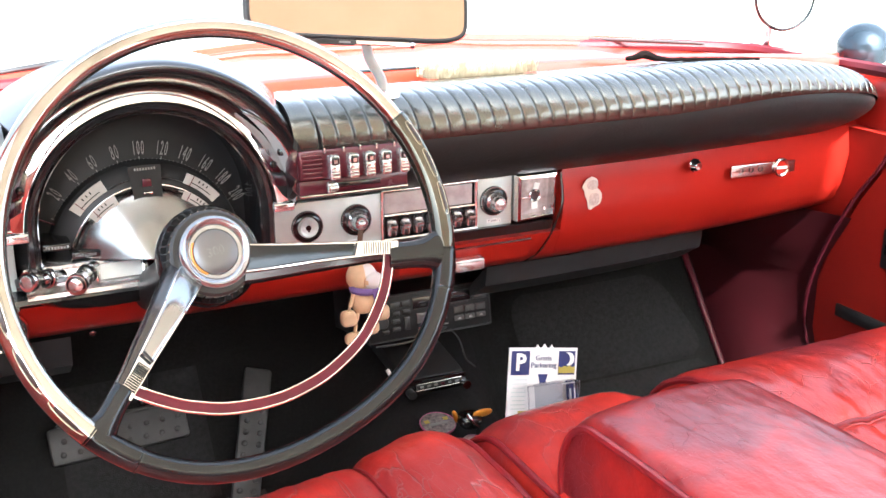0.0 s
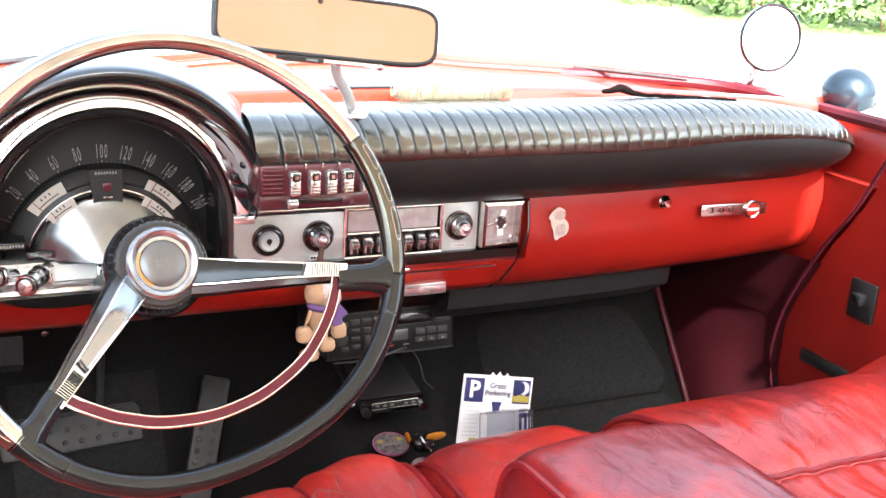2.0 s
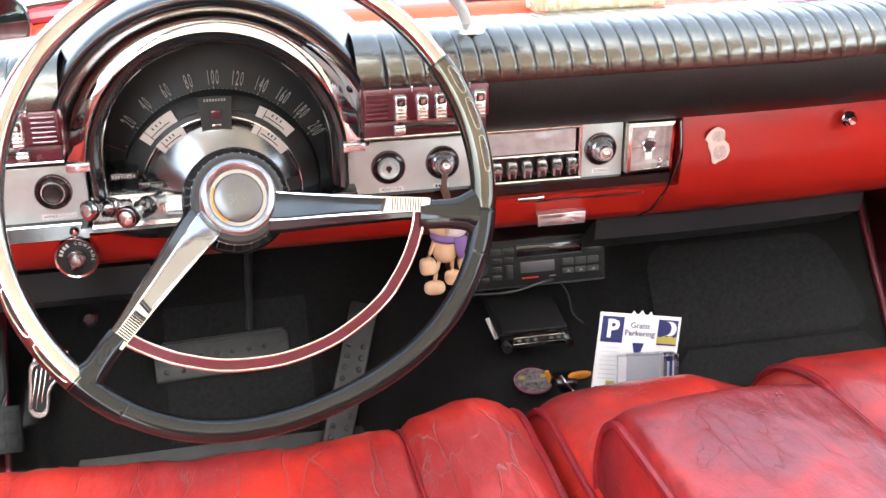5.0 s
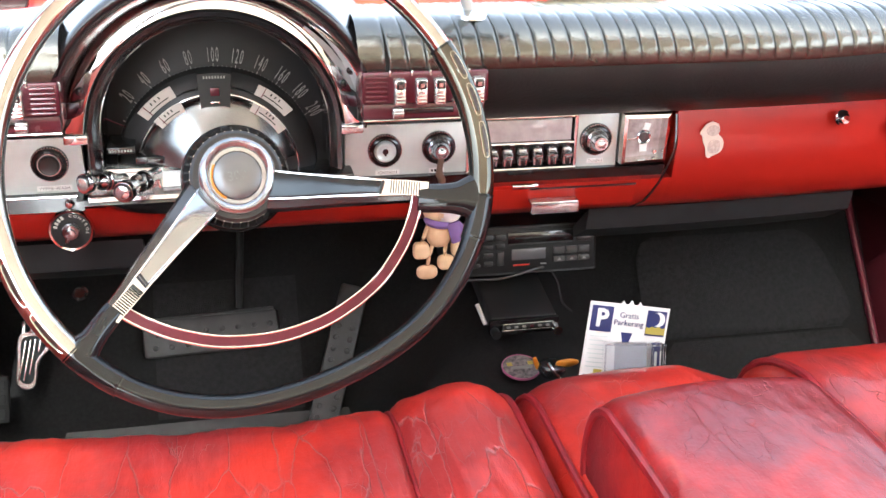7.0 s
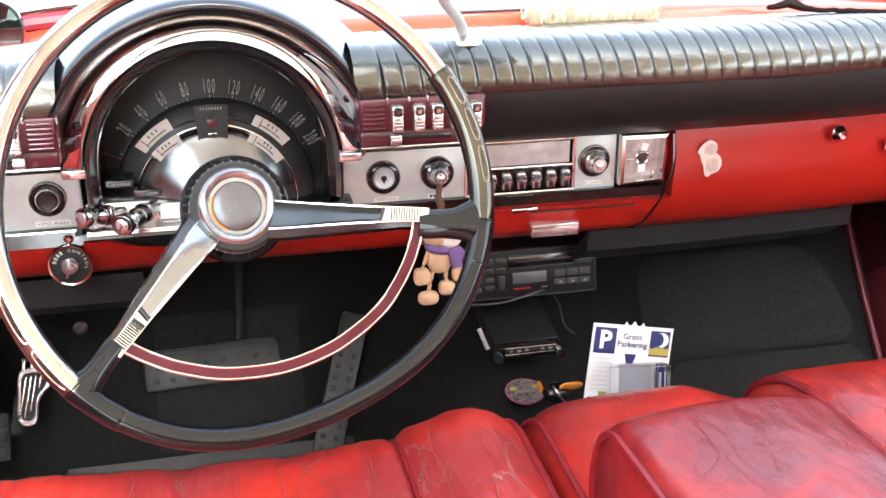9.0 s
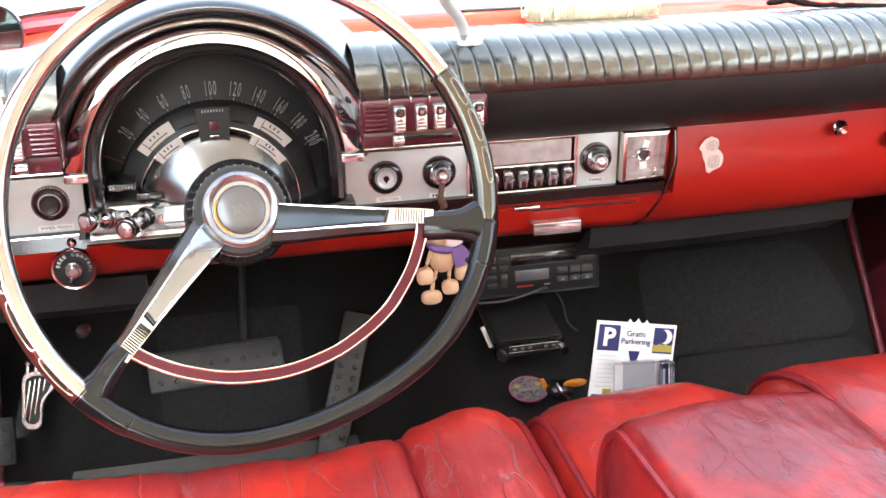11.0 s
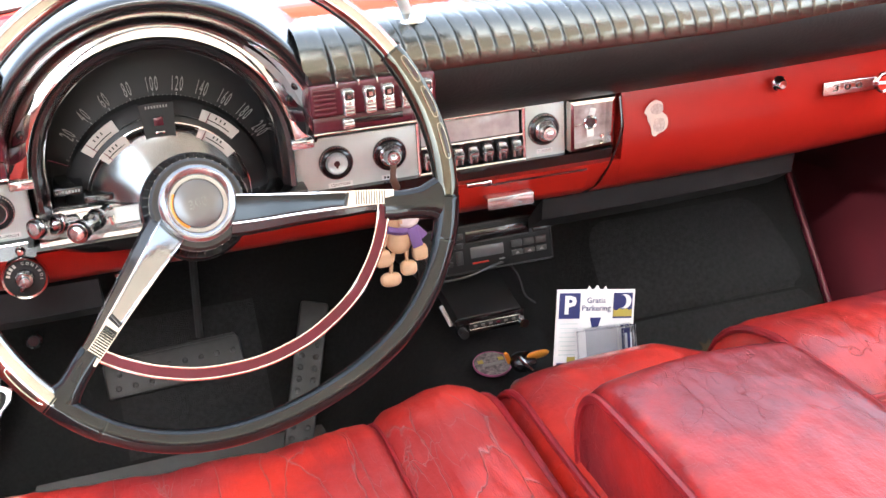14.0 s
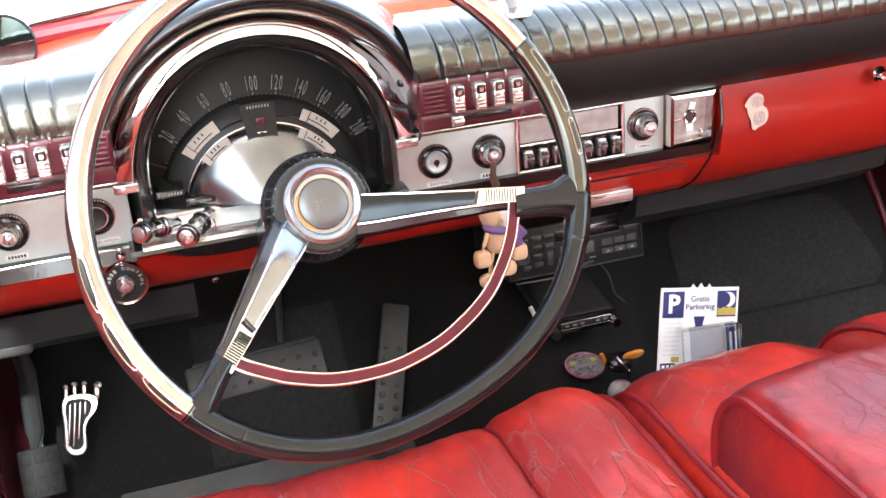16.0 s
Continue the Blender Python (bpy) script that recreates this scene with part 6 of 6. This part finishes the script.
for i in range(8):
    part("print_line", put(box(0.022 - 0.004 * (i % 3 == 2), 0.0012, 0.0004, (-0.033, 0.020 - 0.0052 * i, 0.0021), 0), CARD), ALUMINIUM, card)
part("blue_block", put(box(0.018, 0.020, 0.0006, (-0.037, -0.036, 0.0022), 0), CARD), NAVY, card)
for i in range(3):
    for j in range(3):
        part("white_dot", put(box(0.003, 0.0035, 0.0004, (-0.0425 + 0.0055 * i, -0.042 + 0.006 * j, 0.0027), 0), CARD), WHITE_CARD, card)
part("yellow_patch", put(box(0.010, 0.006, 0.0006, (-0.028, -0.022, 0.0021), 0), CARD), YELLOW, card)
part("print_block", put(box(0.010, 0.006, 0.0006, (0.042, 0.012, 0.0021), 0), CARD), DIAL_GREY, card)
POCKET = CARD @ pose(0.012, -0.016, 0.0022, 0, -5, 7)
disc_box = part("plastic_pocket", put(box(0.070, 0.068, 0.016, (0, 0, 0.009), 0.002), POCKET), CLEAR_BOX, card, "clear plastic disc pocket")
for a, b in (((-0.035, 0.034), (0.035, 0.034)), ((-0.035, -0.034), (-0.035, 0.034)), ((0.035, -0.034), (0.035, 0.034)), ((0.020, -0.034), (0.020, 0.034))):
    part("pocket_edge", rod(POCKET @ Vector((*a, 0.0172)), POCKET @ Vector((*b, 0.0172)), 0.0009, 6), CLEAR_BOX, disc_box)
part("pocket_insert", put(box(0.050, 0.062, 0.0008, (-0.008, -0.001, 0.0012), 0), POCKET), surface("pale_insert", (0.42, 0.43, 0.46), 0.4), card)
part("blue_strip", put(box(0.010, 0.052, 0.0008, (0.0275, 0.002, 0.0014), 0), POCKET), NAVY, card)
part("print_line", put(box(0.003, 0.040, 0.0006, (0.0275, 0.002, 0.0020), 0), POCKET), ALUMINIUM, card)
part("pocket_stud", put(lathe([(0.004, 0.0165), (0.0036, 0.0185), (0.0026, 0.0185), (0.0024, 0.0168)], 20), POCKET @ Matrix.Translation((0.003, -0.008, 0))), CLEAR_BOX, disc_box)
keys = thing("trinket", (0.005, -0.01, 0.50), "small black and orange plastic trinket on the tunnel", "trinket")
part("body", put(pillow(0, 0, 0, 0.018, 0.014, 0.010, 0.7, 0.7, None, 24, 12), pose(0.006, -0.012, 0.512, 20, 10, 20)), BLACK, keys)
part("bracket", tube(curve_through([(-0.002, -0.02, 0.525), (0.004, -0.026, 0.515), (0.012, -0.026, 0.505), (0.014, -0.022, 0.495)], 4), 0.003, 8), DULL_CHROME, keys)
part("wing", put(pillow(0, 0, 0, 0.019, 0.003, 0.006, 0.9, 0.9, None, 24, 10), pose(0.026, -0.012, 0.518, 10, 12, 20)), ORANGE, keys)
part("wing", put(pillow(0, 0, 0, 0.003, 0.003, 0.010, 0.6, 0.6, None, 20, 10), pose(-0.014, -0.010, 0.520, 10, -20, 0)), ORANGE, keys)
ball = tagged(part("striped_ball", pillow(-0.012, -0.055, 0.497, 0.016, 0.016, 0.016, 1, 1, None, 24, 16), surface("ball_print", (0.35, 0.32, 0.28), 0.4, other=(0.10, 0.02, 0.05), scale=70)), "small glossy multicoloured ball on the tunnel", "ball")
toy = pillow(-0.1445, -0.020, 0.709, 0.0150, 0.012, 0.0165, 0.9, 0.9, None, 24, 16)
toy = join(toy, pillow(-0.1445, -0.016, 0.739, 0.019, 0.014, 0.017, 0.9, 0.9, None, 24, 16))
for x0, z0, x, z, w, h, e in ((-0.157, 0.722, -0.166, 0.691, 0.0095, 0.0098, 0.55), (-0.132, 0.720, -0.122, 0.692, 0.0090, 0.0095, 0.55), (-0.151, 0.700, -0.1585, 0.6635, 0.0125, 0.0085, 0.8), (-0.136, 0.698, -0.1365, 0.6745, 0.0100, 0.0088, 0.7)):
    toy = join(toy, tube(curve_through([(x0, -0.022, z0), ((x0 + x) / 2 - 0.002, -0.026, (z0 + z) / 2), (x, -0.025, z + h * 0.5)], 4), 0.0024, 8), pillow(x, -0.025, z, w, 0.007, h, e, e, None, 18, 12))
toy = join(toy, pillow(-0.1340, -0.026, 0.7355, 0.0135, 0.010, 0.0105, 0.9, 0.9, None, 20, 14))
toy = tagged(part("plush_toy", toy, PLUSH), "small tan plush toy with a pale muzzle hanging below the dashboard", "soft toy")
toy.data.materials.append(surface("pale_plush", (0.72, 0.66, 0.64), 0.95, other=(0.62, 0.56, 0.55), scale=60, grain=900, bump=0.8, depth=0.002))
for face in toy.data.polygons:
    spot = toy.matrix_world @ face.center
    if spot.z > 0.7245 and spot.x > -0.1435:
        face.material_index = 1
tagged(part("toy_scarf", join(put(lathe([(0.018, -0.004), (0.021, 0.0), (0.018, 0.005)], 24), pose(-0.1445, -0.020, 0.7235, 0, 8, 0) @ Matrix.Diagonal((0.85, 0.75, 1, 1))), put(box(0.013, 0.004, 0.026, bevel=0.002), pose(-0.1285, -0.0325, 0.714, 0, -14, 0)), put(box(0.010, 0.004, 0.018, bevel=0.002), pose(-0.122, -0.030, 0.719, 0, -40, 0))), PURPLE), "purple felt scarf round the plush toy", "scarf")

tagged(part("leather_loop", tube(curve_through([(-0.141, -0.010, 0.797), (-0.1435, -0.012, 0.780), (-0.140, -0.010, 0.768), (-0.147, -0.008, 0.756), (-0.149, -0.002, 0.748)], 5), [0.0035] * 5 + [0.0045] * 6 + [0.003] * 10, 8), surface("brown_leather", (0.10, 0.05, 0.03), 0.6)), "brown leather loop hanging from a dash knob", "loop")

# ---- mirrors, wiper and things on the shelf ----
mir = thing("rear_view_mirror", (-0.12, -0.03, 0.962), "wide dash-mounted rear-view mirror with grey frame", "mirror")
MM = pose(-0.172, -0.105, 1.066, 90, 0, 0) @ pose(0, 0, 0, -12.5, -4, -5)
oval = [(0.118 * spow(math.cos(2 * math.pi * i / 48), 0.27), 0.031 * spow(math.sin(2 * math.pi * i / 48), 0.42)) for i in range(48)]
part("housing", plate([(a * 1.03, b * 1.08) for a, b in oval], 0.012, MM @ pose(0, 0, -0.012), 0.002), BLACK_PLASTIC, mir)
part("glass", plate([(a * 0.985, b * 0.95) for a, b in oval], 0.001, MM @ pose(0, 0, 0.0006)), AMBER_MIRROR, mir, "amber tinted glass")
part("frame", tube([MM @ Vector((a, b, 0.001)) for a, b in oval], 0.0024, 8, closed=True, up=MM.to_3x3() @ Vector((0, 0, 1))), GREY_PANEL, mir)
# dipping lever and its label strip under the frame
strip = part("label_strip", put(box(0.041, 0.0062, 0.006, (-0.0275, -0.0362, 0.0), 0.001), MM), BLACK_PLASTIC, mir)
part("illegible_mark", put(box(0.012, 0.0022, 0.0004, (-0.018, -0.0362, 0.0032), 0), MM), DIAL_GREY, strip)
part("dipping_lever", put(box(0.062, 0.0055, 0.005, (0.0240, -0.0360, 0.0), 0.0015), MM), CHROME, mir)
part("lever_tip", put(lathe([(0.0030, 0), (0.0042, 0.002), (0.0035, 0.005), (0.0001, 0.0065)], 16), MM @ pose(0.054, -0.0360, 0.0, 0, 90, 0)), DULL_CHROME, mir)
part("pivot_dot", put(lathe([(0.0028, 0), (0.0024, 0.0006), (0.0001, 0.0008)], 14), MM @ pose(-0.012, 0.0245, 0.0017)), BLACK, mir)
part("lever", put(box(0.05, 0.004, 0.006, (-0.03, -0.036, 0.0), 0.001), MM), BLACK_PLASTIC, mir)
part("stem", tube(curve_through([(-0.160, -0.085, 1.035), (-0.150, -0.07, 1.01), (-0.130, -0.05, 0.985), (-0.122, -0.045, 0.965)], 5), [0.006] * 15 + [0.009], 10), ALUMINIUM, mir)
part("foot", put(lathe([(0.018, 0), (0.017, 0.004), (0.010, 0.009), (0.0001, 0.011)], 24), pose(-0.120, -0.043, 0.9605)), DULL_CHROME, mir)


def round_mirror(name, at, turn, label, r, tilt, glass):
    t = thing(name, (at[0], at[1], at[2] - 0.09), label, "wing mirror", "wing mirrors")
    m = Matrix.Translation(at) @ pose(0, 0, 0, 90 - tilt, 0, turn)
    part("cup", put(lathe([(r, 0.0), (r * 0.99, -0.012), (r * 0.90, -0.030), (r * 0.65, -0.046), (r * 0.3, -0.054), (0.0001, -0.056)], 40), m), CHROME, t)
    part("glass", put(lathe([(r * 0.95, 0.0), (0.0001, 0.0005)], 40), m), glass, t)
    part("rim", put(lathe([(r * 0.94, 0.0012), (r * 0.98, 0.003), (r * 1.03, 0.0), (r, -0.004)], 40), m), SPOKE_STEEL, t)
    part("stalk", tube([m @ Vector((0, -r * 0.5, -0.04)), m @ Vector((0, -r * 1.2, -0.045)), (at[0], at[1] + 0.05, at[2] - 0.115)], [0.008, 0.008, 0.012], 12), CHROME, t)


round_mirror("wing_mirror", (0.722, 0.245, 1.018), -12, "round chrome wing mirror with pale reflections", 0.055, 5, MIRROR)
round_mirror("wing_mirror", (-0.634, 0.25, 0.9405), -4, "round chrome wing mirror, glass tinted dark for the trees it reflects", 0.036, 5, TREE_TINTED_MIRROR)
lampm = thing("chrome_dome", (0.955, 0.30, 0.86), "chrome-rimmed mirror cup coloured dark blue for the sky it reflects", "wing mirror")
m = Matrix.Translation((0.972, 0.30, 0.907)) @ Vector((-0.32, -0.22, 0.92)).to_track_quat("Z", "Y").to_matrix().to_4x4()
part("dome", put(lathe([(0.050, -0.010), (0.050, 0.004), (0.047, 0.020), (0.039, 0.035), (0.026, 0.046), (0.012, 0.051), (0.0001, 0.052)], 40), m), SKY_TINTED_CHROME, lampm)
part("rim", put(lathe([(0.048, -0.013), (0.052, -0.010), (0.0505, -0.005)], 40), m), CHROME, lampm)
part("stalk", tube([(0.972, 0.30, 0.902), (0.972, 0.303, 0.87), (0.970, 0.31, 0.835)], [0.010, 0.009, 0.016], 12), CHROME, lampm)

# things lying behind the pad
brush = thing("bristle_brush", (0.06, 0.09, 0.96), "pale straw hand brush lying on the dashboard top", "brush")
part("back", put(pillow(0, 0, 0, 0.082, 0.014, 0.008, 0.5, 0.5, None, 40, 10), pose(0.060, 0.078, 0.962)), STRAW, brush)
rnd = random.Random(4)
tufts = bmesh.new()
for i in range(900):
    x, y = -0.020 + 0.160 * rnd.random(), 0.062 + 0.030 * rnd.random()
    a = tufts.verts.new((x - 0.0009, y, 0.957))
    b = tufts.verts.new((x + 0.0009, y, 0.957))
    c = tufts.verts.new((x + rnd.uniform(-0.005, 0.005), y + rnd.uniform(-0.008, 0.004), 0.972 + 0.014 * rnd.random()))
    tufts.faces.new((a, b, c))
part("bristles", tufts, STRAW, brush, "dry straw-coloured bristles")
rnd = random.Random(8)
line = [(0.275 + 0.185 * i / 22, 0.058 - 0.058 * i / 22 + rnd.uniform(-0.0015, 0.0015), 0.9645 + rnd.uniform(0, 0.0015) + 0.007 * math.exp(-((i - 3) / 1.6) ** 2) - 0.004 * i / 22) for i in range(23)]
tagged(part("leather_strap", tube(curve_through(line, 3), [0.0015] + [0.0030 + 0.003 * math.exp(-((i / 3 - 3) / 2) ** 2) for i in range(65)] + [0.001], 8), surface("dark_brown_leather", (0.014, 0.009, 0.008), 0.9, spec=0.1)), "crumpled dark brown strap lying on the dashboard pad", "strap")
